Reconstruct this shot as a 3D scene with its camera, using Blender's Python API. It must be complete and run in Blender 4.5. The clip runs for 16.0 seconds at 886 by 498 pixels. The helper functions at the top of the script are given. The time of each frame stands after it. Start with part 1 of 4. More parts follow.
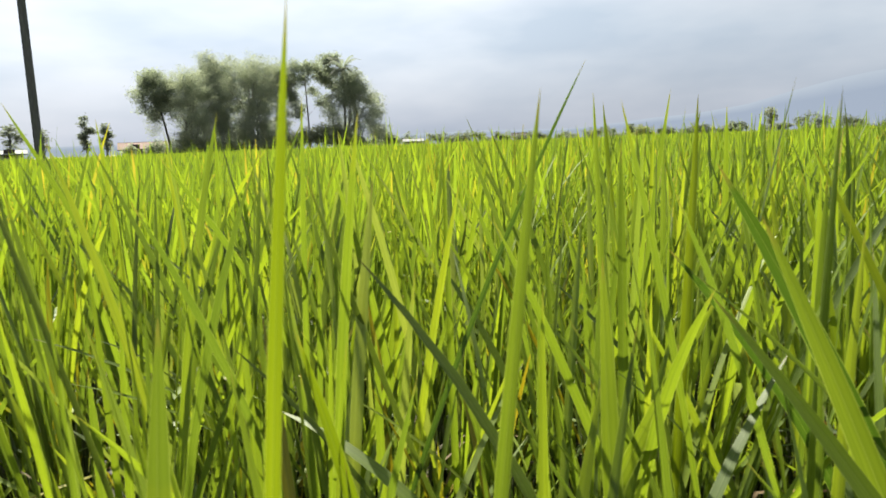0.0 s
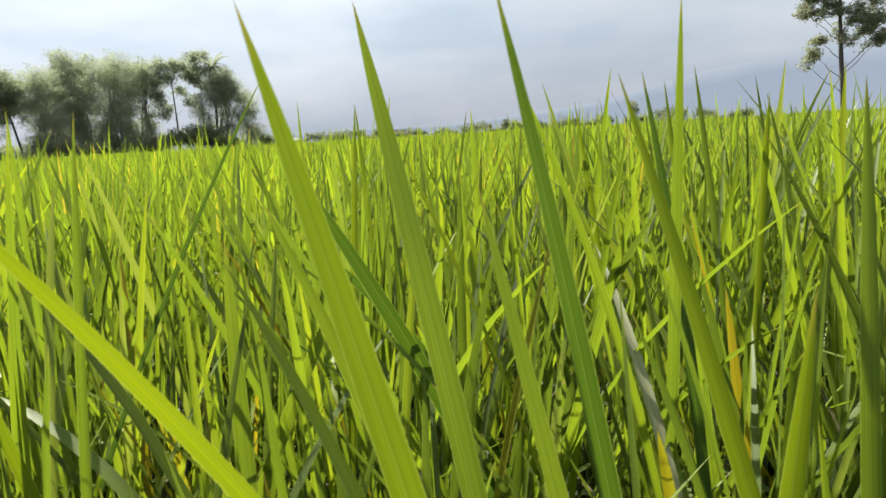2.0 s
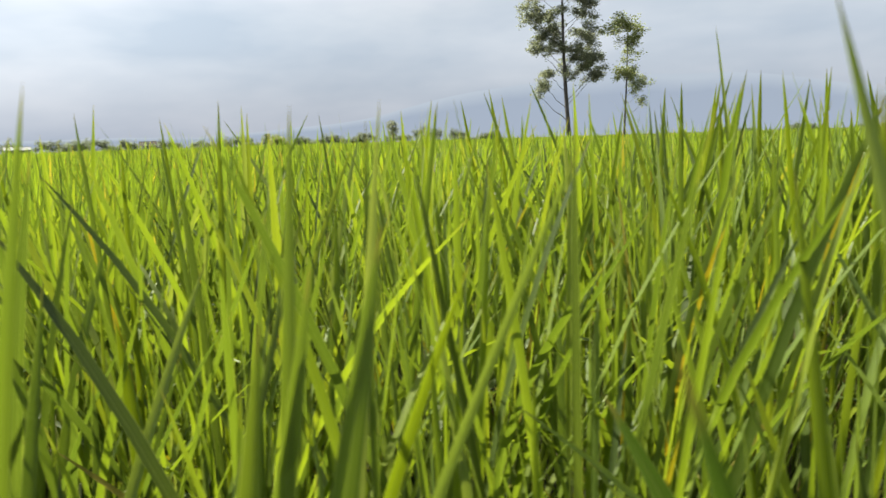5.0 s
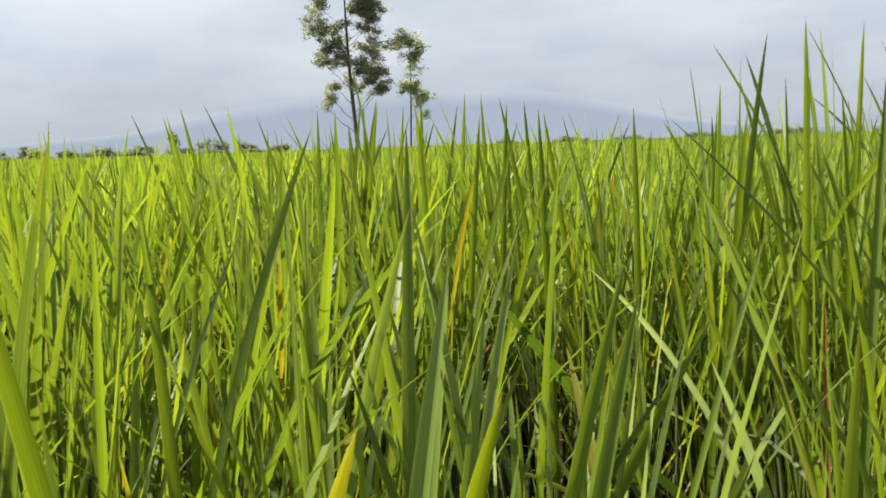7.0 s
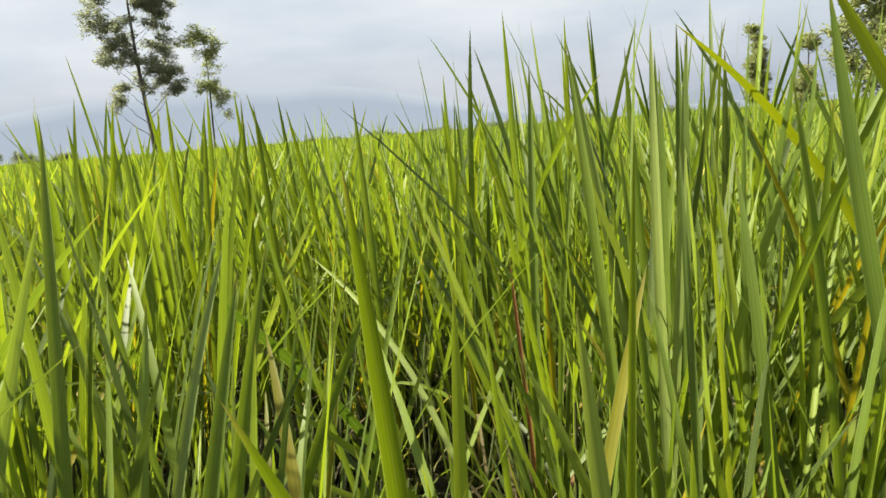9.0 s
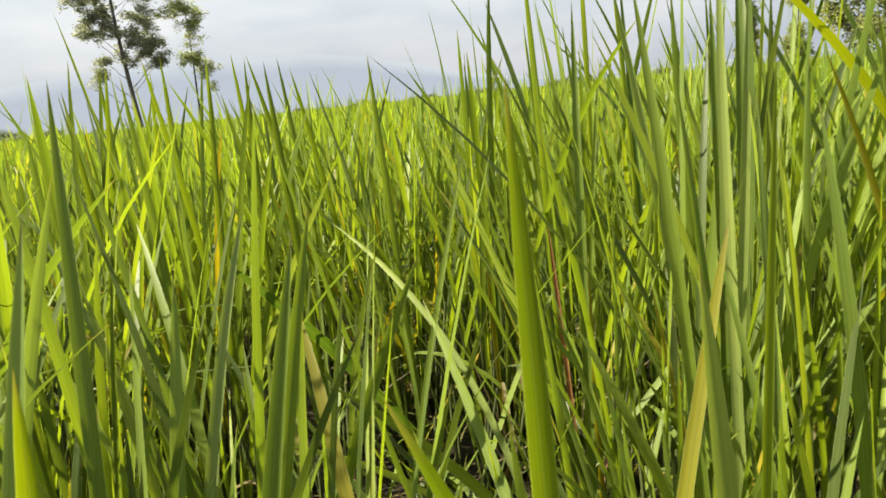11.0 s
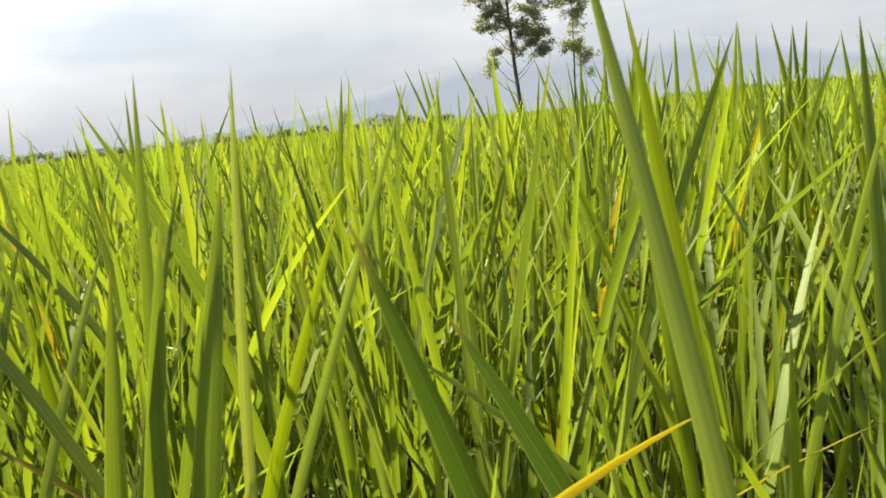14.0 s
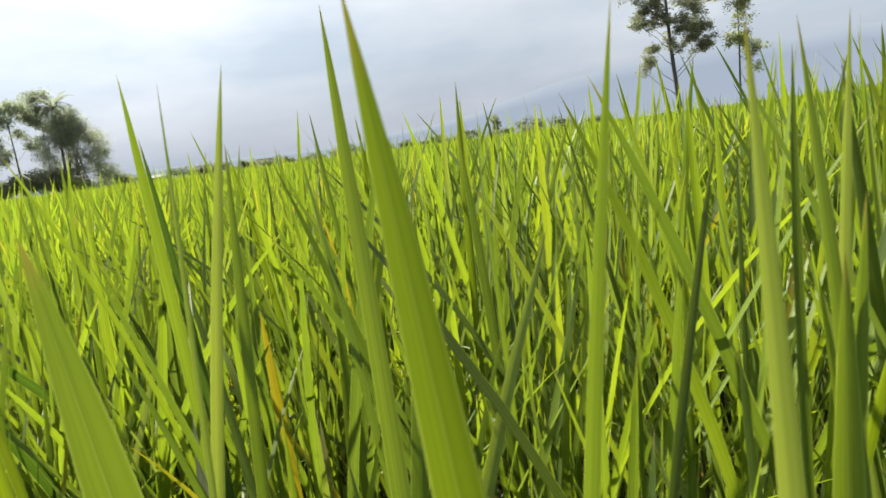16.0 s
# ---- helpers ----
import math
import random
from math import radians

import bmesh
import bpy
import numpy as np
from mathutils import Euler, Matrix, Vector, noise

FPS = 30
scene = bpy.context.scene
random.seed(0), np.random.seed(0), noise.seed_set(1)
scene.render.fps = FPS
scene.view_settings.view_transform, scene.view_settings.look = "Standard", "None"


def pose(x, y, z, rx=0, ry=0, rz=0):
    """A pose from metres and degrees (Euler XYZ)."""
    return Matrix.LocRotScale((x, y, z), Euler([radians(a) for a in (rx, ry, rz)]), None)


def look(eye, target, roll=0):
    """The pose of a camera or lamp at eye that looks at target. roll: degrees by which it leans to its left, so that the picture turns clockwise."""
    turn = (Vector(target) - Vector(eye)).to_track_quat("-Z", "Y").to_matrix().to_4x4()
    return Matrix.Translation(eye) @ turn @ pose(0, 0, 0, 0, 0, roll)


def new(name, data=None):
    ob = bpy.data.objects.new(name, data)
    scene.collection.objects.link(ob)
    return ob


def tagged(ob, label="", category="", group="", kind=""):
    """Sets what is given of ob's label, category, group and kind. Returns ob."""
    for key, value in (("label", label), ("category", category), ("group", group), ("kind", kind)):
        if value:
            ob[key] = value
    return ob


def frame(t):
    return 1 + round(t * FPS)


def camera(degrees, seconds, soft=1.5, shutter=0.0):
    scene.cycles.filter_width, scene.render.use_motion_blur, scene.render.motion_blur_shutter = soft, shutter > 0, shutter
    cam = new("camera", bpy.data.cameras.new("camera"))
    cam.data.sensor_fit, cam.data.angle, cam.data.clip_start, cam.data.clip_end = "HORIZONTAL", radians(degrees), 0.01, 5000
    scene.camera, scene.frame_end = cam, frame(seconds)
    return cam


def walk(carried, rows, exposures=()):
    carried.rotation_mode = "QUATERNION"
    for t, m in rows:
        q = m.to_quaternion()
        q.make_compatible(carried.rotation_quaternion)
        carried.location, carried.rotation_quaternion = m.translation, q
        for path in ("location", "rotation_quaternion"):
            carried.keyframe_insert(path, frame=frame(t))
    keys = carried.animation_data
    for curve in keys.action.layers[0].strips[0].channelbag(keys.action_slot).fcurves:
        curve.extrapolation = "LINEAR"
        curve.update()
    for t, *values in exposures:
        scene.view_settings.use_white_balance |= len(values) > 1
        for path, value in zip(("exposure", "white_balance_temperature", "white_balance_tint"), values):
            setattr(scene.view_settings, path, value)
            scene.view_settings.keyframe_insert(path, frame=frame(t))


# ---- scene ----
cam = camera(64.6, 16.0, soft=1.45, shutter=0.2)
walk(cam, [
    (0, look((-1.004, -0.028, 0.806), (-2.235, 1.520, 0.506), -2.20)),
    (0.5, look((-0.960, 0.014, 0.804), (-2.099, 1.629, 0.497), -1.70)),
    (1, look((-0.889, -0.022, 0.794), (-1.953, 1.641, 0.479), -2.30)),
    (1.5, look((-0.815, -0.045, 0.799), (-1.825, 1.648, 0.463), -2.61)),
    (2, look((-0.769, -0.014, 0.802), (-1.728, 1.711, 0.479), -3.43)),
    (2.5, look((-0.725, 0.015, 0.805), (-1.606, 1.786, 0.511), -3.68)),
    (3, look((-0.681, 0.036, 0.808), (-1.445, 1.861, 0.513), -2.71)),
    (3.5, look((-0.623, 0.042, 0.811), (-1.263, 1.912, 0.510), -3.10)),
    (3.7, look((-0.611, 0.042, 0.811), (-1.212, 1.925, 0.510), -3.10)),
    (5.8, look((-0.097, 0.025, 0.817), (-0.236, 1.996, 0.506), -1.20)),
    (6, look((-0.084, 0.025, 0.817), (-0.163, 1.999, 0.506), -1.20)),
    (6.5, look((-0.037, 0.005, 0.818), (0.039, 1.979, 0.510), -1.37)),
    (7, look((-0.001, -0.011, 0.823), (0.227, 1.954, 0.530), -1.96)),
    (7.5, look((0.037, -0.014, 0.817), (0.409, 1.928, 0.520), -2.49)),
    (8, look((0.074, -0.035, 0.811), (0.582, 1.873, 0.495), -3.43)),
    (8.5, look((0.100, -0.044, 0.807), (0.759, 1.817, 0.485), -3.77)),
    (9, look((0.123, -0.068, 0.811), (0.841, 1.769, 0.478), -4.50)),
    (9.2, look((0.127, -0.068, 0.811), (0.898, 1.747, 0.478), -4.50)),
    (10.25, look((0.125, -0.031, 0.804), (0.964, 1.743, 0.421), -5.29)),
    (11.3, look((0.077, 0.005, 0.798), (0.713, 1.851, 0.364), -6.09)),
    (11.5, look((0.065, 0.005, 0.798), (0.633, 1.873, 0.364), -6.09)),
    (12, look((0.024, 0.044, 0.794), (0.414, 1.953, 0.341), -7.17)),
    (12.5, look((-0.031, 0.055, 0.794), (0.176, 1.992, 0.340), -7.37)),
    (13, look((-0.086, 0.054, 0.782), (-0.015, 2.002, 0.335), -7.43)),
    (13.5, look((-0.164, 0.030, 0.794), (-0.274, 1.990, 0.414), -7.78)),
    (14, look((-0.215, 0.007, 0.794), (-0.459, 1.959, 0.436), -6.04)),
    (14.5, look((-0.270, 0.004, 0.792), (-0.635, 1.945, 0.481), -7.25)),
    (15, look((-0.333, 0.022, 0.775), (-0.788, 1.949, 0.489), -8.77)),
    (15.5, look((-0.399, 0.028, 0.791), (-0.943, 1.927, 0.478), -6.82)),
    (16, look((-0.452, 0.020, 0.801), (-1.101, 1.888, 0.503), -7.51)),
], exposures=[(0.0, 1.58, 6500, 10), (3.5, 1.55, 6500, 10), (6.5, 1.64, 6600, 10), (9.0, 1.80, 6850, 10), (11.5, 1.98, 7250, 11), (12.5, 2.08, 7350, 12),
                (13.5, 2.00, 7250, 12), (14.3, 1.81, 7100, 11), (15.0, 1.73, 6700, 10), (16.0, 1.64, 6550, 10)])

EYE = 0.80              # height of the lens over the mud
HOME = Vector((-0.42, 0.0, 0.0))

# ---- sky and sun ----
SUN_AZ, SUN_EL = -62.0, 47.0    # degrees from +y to the right, and up


def bearing(az, dist, z=0.0):
    """A place at an azimuth (degrees from +y, to the right) and a distance from the lens."""
    a = radians(az)
    x = -0.88 if az < -30 else (-0.08 if az < 30 else 0.11)
    return Vector((x + dist * math.sin(a), HOME.y + dist * math.cos(a), z))


def link(tree, a, b):
    tree.links.new(a, b)


def build_world():
    world = bpy.data.worlds.new("sky")
    scene.world = world
    world.use_nodes = True
    nt = world.node_tree
    nt.nodes.clear()
    out = nt.nodes.new("ShaderNodeOutputWorld")
    bg = nt.nodes.new("ShaderNodeBackground")
    bg.inputs["Strength"].default_value = 0.1
    sky = nt.nodes.new("ShaderNodeTexSky")
    sky.sky_type = "NISHITA"
    sky.sun_disc = False
    sky.sun_elevation, sky.sun_rotation = radians(SUN_EL), radians(SUN_AZ)
    sky.air_density, sky.dust_density, sky.ozone_density = 1.0, 3.0, 1.0
    co = nt.nodes.new("ShaderNodeTexCoord")
    sep = nt.nodes.new("ShaderNodeSeparateXYZ")
    link(nt, co.outputs["Generated"], sep.inputs[0])
    # cloud sheet: bluer and greyer towards the horizon, whiter overhead
    ramp = nt.nodes.new("ShaderNodeValToRGB")
    e = ramp.color_ramp.elements
    e[0].position, e[0].color = 0.0, (0.458, 0.522, 0.632, 1)
    e[1].position, e[1].color = 0.5, (0.75, 0.82, 0.86, 1)
    m = e.new(0.055); m.color = (0.496, 0.566, 0.668, 1)
    m = e.new(0.13); m.color = (0.612, 0.692, 0.785, 1)
    link(nt, sep.outputs["Z"], ramp.inputs[0])
    mp = nt.nodes.new("ShaderNodeMapping")
    mp.inputs["Scale"].default_value = (2.2, 2.2, 7.0)
    link(nt, co.outputs["Generated"], mp.inputs[0])
    nz = nt.nodes.new("ShaderNodeTexNoise")
    nz.inputs["Scale"].default_value, nz.inputs["Detail"].default_value, nz.inputs["Roughness"].default_value = 1.6, 4.0, 0.5
    link(nt, mp.outputs[0], nz.inputs["Vector"])
    cl = nt.nodes.new("ShaderNodeValToRGB")
    cl.color_ramp.elements[0].position, cl.color_ramp.elements[0].color = 0.34, (0.84, 0.88, 0.92, 1)
    cl.color_ramp.elements[1].position, cl.color_ramp.elements[1].color = 0.66, (1.20, 1.15, 1.11, 1)
    link(nt, nz.outputs["Fac"], cl.inputs[0])
    mul = nt.nodes.new("ShaderNodeMix")
    mul.data_type, mul.blend_type = "RGBA", "MULTIPLY"
    mul.inputs[0].default_value = 1.0
    link(nt, ramp.outputs[0], mul.inputs[6]); link(nt, cl.outputs[0], mul.inputs[7])
    # thin cloud lit through, brighter round the sun
    dot = nt.nodes.new("ShaderNodeVectorMath"); dot.operation = "DOT_PRODUCT"
    a, el = radians(SUN_AZ), radians(SUN_EL)
    dot.inputs[1].default_value = (math.sin(a) * math.cos(el), math.cos(a) * math.cos(el), math.sin(el))
    link(nt, co.outputs["Generated"], dot.inputs[0])
    glow = nt.nodes.new("ShaderNodeMapRange")
    glow.interpolation_type = "SMOOTHSTEP"
    glow.inputs["From Min"].default_value, glow.inputs["From Max"].default_value = 0.52, 0.92
    glow.inputs["To Min"].default_value, glow.inputs["To Max"].default_value = 3.02, 4.7
    link(nt, dot.outputs["Value"], glow.inputs["Value"])
    sc = nt.nodes.new("ShaderNodeVectorMath"); sc.operation = "SCALE"
    link(nt, mul.outputs[2], sc.inputs[0]); link(nt, glow.outputs[0], sc.inputs["Scale"])
    mix = nt.nodes.new("ShaderNodeMix")
    mix.data_type = "RGBA"
    mix.inputs[0].default_value = 0.955
    link(nt, sky.outputs[0], mix.inputs[6]); link(nt, sc.outputs[0], mix.inputs[7])
    link(nt, mix.outputs[2], bg.inputs["Color"])
    link(nt, bg.outputs[0], out.inputs["Surface"])


build_world()
sun_data = bpy.data.lights.new("sun", "SUN")
sun_data.energy, sun_data.angle, sun_data.color = 5.0, radians(1.0), (1.0, 0.94, 0.80)
sun = new("sun", sun_data)
sun.matrix_world = look(bearing(SUN_AZ, 50, 50 * math.tan(radians(SUN_EL))), HOME)


# ---- materials ----
def material(name):
    mat = bpy.data.materials.new(name)
    mat.use_nodes = True
    nt = mat.node_tree
    nt.nodes.clear()
    return mat, nt, nt.nodes.new("ShaderNodeOutputMaterial")


def node(nt, kind, **values):
    n = nt.nodes.new("ShaderNode" + kind)
    for key, value in values.items():
        n.inputs[key.replace("_", " ")].default_value = value
    return n


def ramp_node(nt, stops):
    n = nt.nodes.new("ShaderNodeValToRGB")
    e = n.color_ramp.elements
    while len(e) < len(stops):
        e.new(0.5)
    for k, (pos, col) in enumerate(stops):
        e[k].position, e[k].color = pos, (*col, 1)
    return n


def mix_node(nt, blend, fac):
    n = nt.nodes.new("ShaderNodeMix")
    n.data_type, n.blend_type = "RGBA", blend
    n.inputs[0].default_value = fac
    return n


def leaf_material(name, stops, random_from, clear=0.5, rough=0.52, ribs=False, dry=False, lift=1.9, through_tint=(1.05, 1.0, 0.42)):
    """A thin leaf: a glossy skin, and light that comes through it."""
    mat, nt, out = material(name)
    if random_from == "object":
        rnd = nt.nodes.new("ShaderNodeObjectInfo").outputs["Random"]
    else:
        rnd = nt.nodes.new("ShaderNodeNewGeometry").outputs["Random Per Island"]
    ramp = ramp_node(nt, stops)
    link(nt, rnd, ramp.inputs[0])
    col = ramp.outputs[0]
    co = nt.nodes.new("ShaderNodeTexCoord")
    if ribs:
        sep = nt.nodes.new("ShaderNodeSeparateXYZ")
        link(nt, co.outputs["UV"], sep.inputs[0])
        # fine veins along the blade
        mp = node(nt, "Mapping", Scale=(5.0, 0.6, 1.0))
        link(nt, co.outputs["UV"], mp.inputs[0])
        nz = node(nt, "TexNoise", Scale=1.0, Detail=4.0, Roughness=0.65)
        link(nt, mp.outputs[0], nz.inputs["Vector"])
        veins = ramp_node(nt, [(0.32, (0.62, 0.67, 0.62)), (0.68, (1.30, 1.26, 1.42))])
        link(nt, nz.outputs["Fac"], veins.inputs[0])
        m = mix_node(nt, "MULTIPLY", 1.0)
        link(nt, col, m.inputs[6]); link(nt, veins.outputs[0], m.inputs[7])
        col = m.outputs[2]
        # pale midrib and margins; part of the margin's paleness is painted edge highlight
        off = nt.nodes.new("ShaderNodeMath"); off.operation = "SUBTRACT"; off.inputs[1].default_value = 0.5
        link(nt, sep.outputs["X"], off.inputs[0])
        ab = nt.nodes.new("ShaderNodeMath"); ab.operation = "ABSOLUTE"
        link(nt, off.outputs[0], ab.inputs[0])
        rib = ramp_node(nt, [(0.0, (0.26, 0.26, 0.26)), (0.035, (0.0, 0.0, 0.0)), (0.45, (0.0, 0.0, 0.0)), (0.495, (0.5, 0.5, 0.5))])
        link(nt, ab.outputs[0], rib.inputs[0])
        m = mix_node(nt, "MIX", 0.5)
        link(nt, rib.outputs[0], m.inputs[0])
        link(nt, col, m.inputs[6]); m.inputs[7].default_value = (0.24, 0.29, 0.12, 1)
        col = m.outputs[2]
        # broad duller and brighter stretches along the blade
        nz3 = node(nt, "TexNoise", Scale=5.0, Detail=2.0)
        link(nt, co.outputs["Object"], nz3.inputs["Vector"])
        tone = ramp_node(nt, [(0.32, (0.78, 0.82, 0.86)), (0.68, (1.12, 1.11, 0.98))])
        link(nt, nz3.outputs["Fac"], tone.inputs[0])
        m = mix_node(nt, "MULTIPLY", 1.0)
        link(nt, col, m.inputs[6]); link(nt, tone.outputs[0], m.inputs[7])
        col = m.outputs[2]
        # yellowed patches and dry tips
        nz2 = node(nt, "TexNoise", Scale=9.0, Detail=4.0)
        link(nt, co.outputs["Object"], nz2.inputs["Vector"])
        spots = ramp_node(nt, [(0.66, (0.0, 0.0, 0.0)), (0.80, (0.6, 0.6, 0.6))])
        link(nt, nz2.outputs["Fac"], spots.inputs[0])
        m = mix_node(nt, "MIX", 0.5)
        link(nt, spots.outputs[0], m.inputs[0])
        link(nt, col, m.inputs[6]); m.inputs[7].default_value = (0.18, 0.21, 0.017, 1) if not dry else (0.23, 0.16, 0.075, 1)
        col = m.outputs[2]
        tip = ramp_node(nt, [(0.975, (0.0, 0.0, 0.0)), (0.998, (0.75, 0.75, 0.75))])
        link(nt, sep.outputs["Y"], tip.inputs[0])
        m = mix_node(nt, "MIX", 0.5)
        link(nt, tip.outputs[0], m.inputs[0])
        link(nt, col, m.inputs[6]); m.inputs[7].default_value = (0.17, 0.14, 0.05, 1)
        col = m.outputs[2]
    else:
        nz = node(nt, "TexNoise", Scale=2.3, Detail=3.0)
        link(nt, co.outputs["Object"], nz.inputs["Vector"])
        tone = ramp_node(nt, [(0.3, (0.78, 0.80, 0.80)), (0.7, (1.2, 1.18, 1.1))])
        link(nt, nz.outputs["Fac"], tone.inputs[0])
        m = mix_node(nt, "MULTIPLY", 1.0)
        link(nt, col, m.inputs[6]); link(nt, tone.outputs[0], m.inputs[7])
        col = m.outputs[2]
    skin = node(nt, "BsdfPrincipled", Roughness=rough)
    skin.inputs["Specular IOR Level"].default_value = 0.30
    link(nt, col, skin.inputs["Base Color"])
    lit = mix_node(nt, "MULTIPLY", 1.0)
    link(nt, col, lit.inputs[6]); lit.inputs[7].default_value = (lift * through_tint[0], lift * through_tint[1], lift * through_tint[2], 1)
    thin = nt.nodes.new("ShaderNodeBsdfTranslucent")
    link(nt, lit.outputs[2], thin.inputs["Color"])
    if ribs:
        bp = node(nt, "Bump", Strength=0.35, Distance=0.0006)
        link(nt, nz.outputs["Fac"], bp.inputs["Height"])
        link(nt, bp.outputs[0], skin.inputs["Normal"])
    sh = nt.nodes.new("ShaderNodeMixShader")
    sh.inputs[0].default_value = clear
    link(nt, skin.outputs[0], sh.inputs[1]); link(nt, thin.outputs[0], sh.inputs[2])
    link(nt, sh.outputs[0], out.inputs["Surface"])
    return mat


def rough_material(name, dark, light, scale, rough=0.9, bump=0.3, metal=0.0, stretch=(1, 1, 1), depth=0.01, gloss=0.5):
    """A dull surface with large stains, fine grain and relief."""
    mat, nt, out = material(name)
    co = nt.nodes.new("ShaderNodeTexCoord")
    mp = node(nt, "Mapping", Scale=stretch)
    link(nt, co.outputs["Object"], mp.inputs[0])
    big = node(nt, "TexNoise", Scale=scale, Detail=6.0, Roughness=0.6)
    fine = node(nt, "TexNoise", Scale=scale * 9.0, Detail=4.0)
    link(nt, mp.outputs[0], big.inputs["Vector"]); link(nt, mp.outputs[0], fine.inputs["Vector"])
    ramp = ramp_node(nt, [(0.28, dark), (0.72, light)])
    link(nt, big.outputs["Fac"], ramp.inputs[0])
    grain = ramp_node(nt, [(0.3, (0.75, 0.75, 0.75)), (0.7, (1.2, 1.2, 1.2))])
    link(nt, fine.outputs["Fac"], grain.inputs[0])
    m = mix_node(nt, "MULTIPLY", 1.0)
    link(nt, ramp.outputs[0], m.inputs[6]); link(nt, grain.outputs[0], m.inputs[7])
    skin = node(nt, "BsdfPrincipled", Roughness=rough, Metallic=metal)
    skin.inputs["Specular IOR Level"].default_value = gloss
    link(nt, m.outputs[2], skin.inputs["Base Color"])
    bp = node(nt, "Bump", Strength=bump, Distance=depth)
    link(nt, fine.outputs["Fac"], bp.inputs["Height"]); link(nt, bp.outputs[0], skin.inputs["Normal"])
    link(nt, skin.outputs[0], out.inputs["Surface"])
    return mat


def painted_haze_material(name, foot, high, crest):
    """Far hills as a glowing backdrop: blue haze painted in, turning to sky colour at the crest."""
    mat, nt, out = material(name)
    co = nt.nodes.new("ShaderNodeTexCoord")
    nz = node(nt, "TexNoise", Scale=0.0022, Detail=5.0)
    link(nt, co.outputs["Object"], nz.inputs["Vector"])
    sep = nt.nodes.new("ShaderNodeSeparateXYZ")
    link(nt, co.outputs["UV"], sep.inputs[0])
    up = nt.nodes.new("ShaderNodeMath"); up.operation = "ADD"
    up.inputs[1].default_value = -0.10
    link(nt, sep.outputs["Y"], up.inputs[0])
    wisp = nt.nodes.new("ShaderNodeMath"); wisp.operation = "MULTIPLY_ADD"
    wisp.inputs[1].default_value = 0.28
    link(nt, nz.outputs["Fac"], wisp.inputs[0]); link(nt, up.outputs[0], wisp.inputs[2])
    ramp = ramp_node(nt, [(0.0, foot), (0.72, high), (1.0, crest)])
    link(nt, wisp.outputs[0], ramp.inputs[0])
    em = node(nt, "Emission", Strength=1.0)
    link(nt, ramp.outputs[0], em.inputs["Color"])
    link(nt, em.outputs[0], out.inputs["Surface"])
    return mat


GREENS = [(0.0, (0.0497, 0.0733, 0.0160)), (0.22, (0.0678, 0.1043, 0.0160)), (0.5, (0.1017, 0.1499, 0.0170)), (0.85, (0.1401, 0.1954, 0.0170)), (1.0, (0.1695, 0.2131, 0.0190))]
RICE_NEAR = leaf_material("rice_leaf_green", GREENS, "object", clear=0.4, ribs=True)
RICE_MID = leaf_material("rice_leaf_mid_green", [(0.0, (0.0798, 0.1235, 0.0175)), (1.0, (0.1210, 0.1705, 0.0175))], "object", clear=0.38, ribs=True, lift=1.6)
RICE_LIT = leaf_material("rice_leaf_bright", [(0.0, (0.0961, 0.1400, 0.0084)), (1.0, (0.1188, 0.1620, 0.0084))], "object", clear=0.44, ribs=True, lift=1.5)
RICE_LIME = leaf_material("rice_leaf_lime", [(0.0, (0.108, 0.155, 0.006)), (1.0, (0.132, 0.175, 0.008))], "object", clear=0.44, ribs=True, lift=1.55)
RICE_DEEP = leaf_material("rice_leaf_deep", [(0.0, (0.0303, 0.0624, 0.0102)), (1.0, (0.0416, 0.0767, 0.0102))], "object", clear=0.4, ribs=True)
# pale grey-green leaf, lightened further to paint in the skin's sheen
RICE_PALE_SHEEN = leaf_material("rice_leaf_pale_sheen", [(0.0, (0.1357, 0.1927, 0.0371)), (1.0, (0.1989, 0.2467, 0.0600))], "object", clear=0.35, rough=0.5, ribs=True, lift=1.5)
RICE_YELLOW = leaf_material("rice_leaf_yellowing", [(0.0, (0.165, 0.170, 0.012)), (1.0, (0.250, 0.200, 0.016))], "object", clear=0.45, ribs=True, dry=True, lift=1.5)
RICE_GOLD = leaf_material("rice_leaf_golden", [(0.0, (0.152, 0.192, 0.007)), (1.0, (0.170, 0.206, 0.009))], "object", clear=0.46, ribs=True, lift=1.5)
RICE_RUST = leaf_material("rice_leaf_rust", [(0.0, (0.20, 0.075, 0.028)), (1.0, (0.26, 0.11, 0.045))], "object", clear=0.3, rough=0.7, ribs=True, dry=True, lift=1.2)
RICE_STRAW = leaf_material("rice_leaf_straw", [(0.0, (0.26, 0.27, 0.17)), (1.0, (0.32, 0.32, 0.20))], "object", clear=0.3, rough=0.6, ribs=True, dry=True, lift=1.1)
RICE_DRY = leaf_material("rice_leaf_dry", [(0.0, (0.1700, 0.1480, 0.0680)), (0.6, (0.2138, 0.1544, 0.0713)), (1.0, (0.1782, 0.0713, 0.0356))], "object", clear=0.3, rough=0.7, ribs=True, dry=True, lift=1.2)
CROP_GREENS = [(0.0, (0.0666, 0.1067, 0.0231)), (0.3, (0.1155, 0.1747, 0.0254)), (0.6, (0.1430, 0.2092, 0.0254)), (0.88, (0.1685, 0.2357, 0.0254)), (0.96, (0.2056, 0.2386, 0.0300)), (1.0, (0.2900, 0.2450, 0.0480))]
RICE_CROP = leaf_material("rice_crop_leaf", CROP_GREENS, "island", clear=0.4)
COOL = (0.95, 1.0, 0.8)
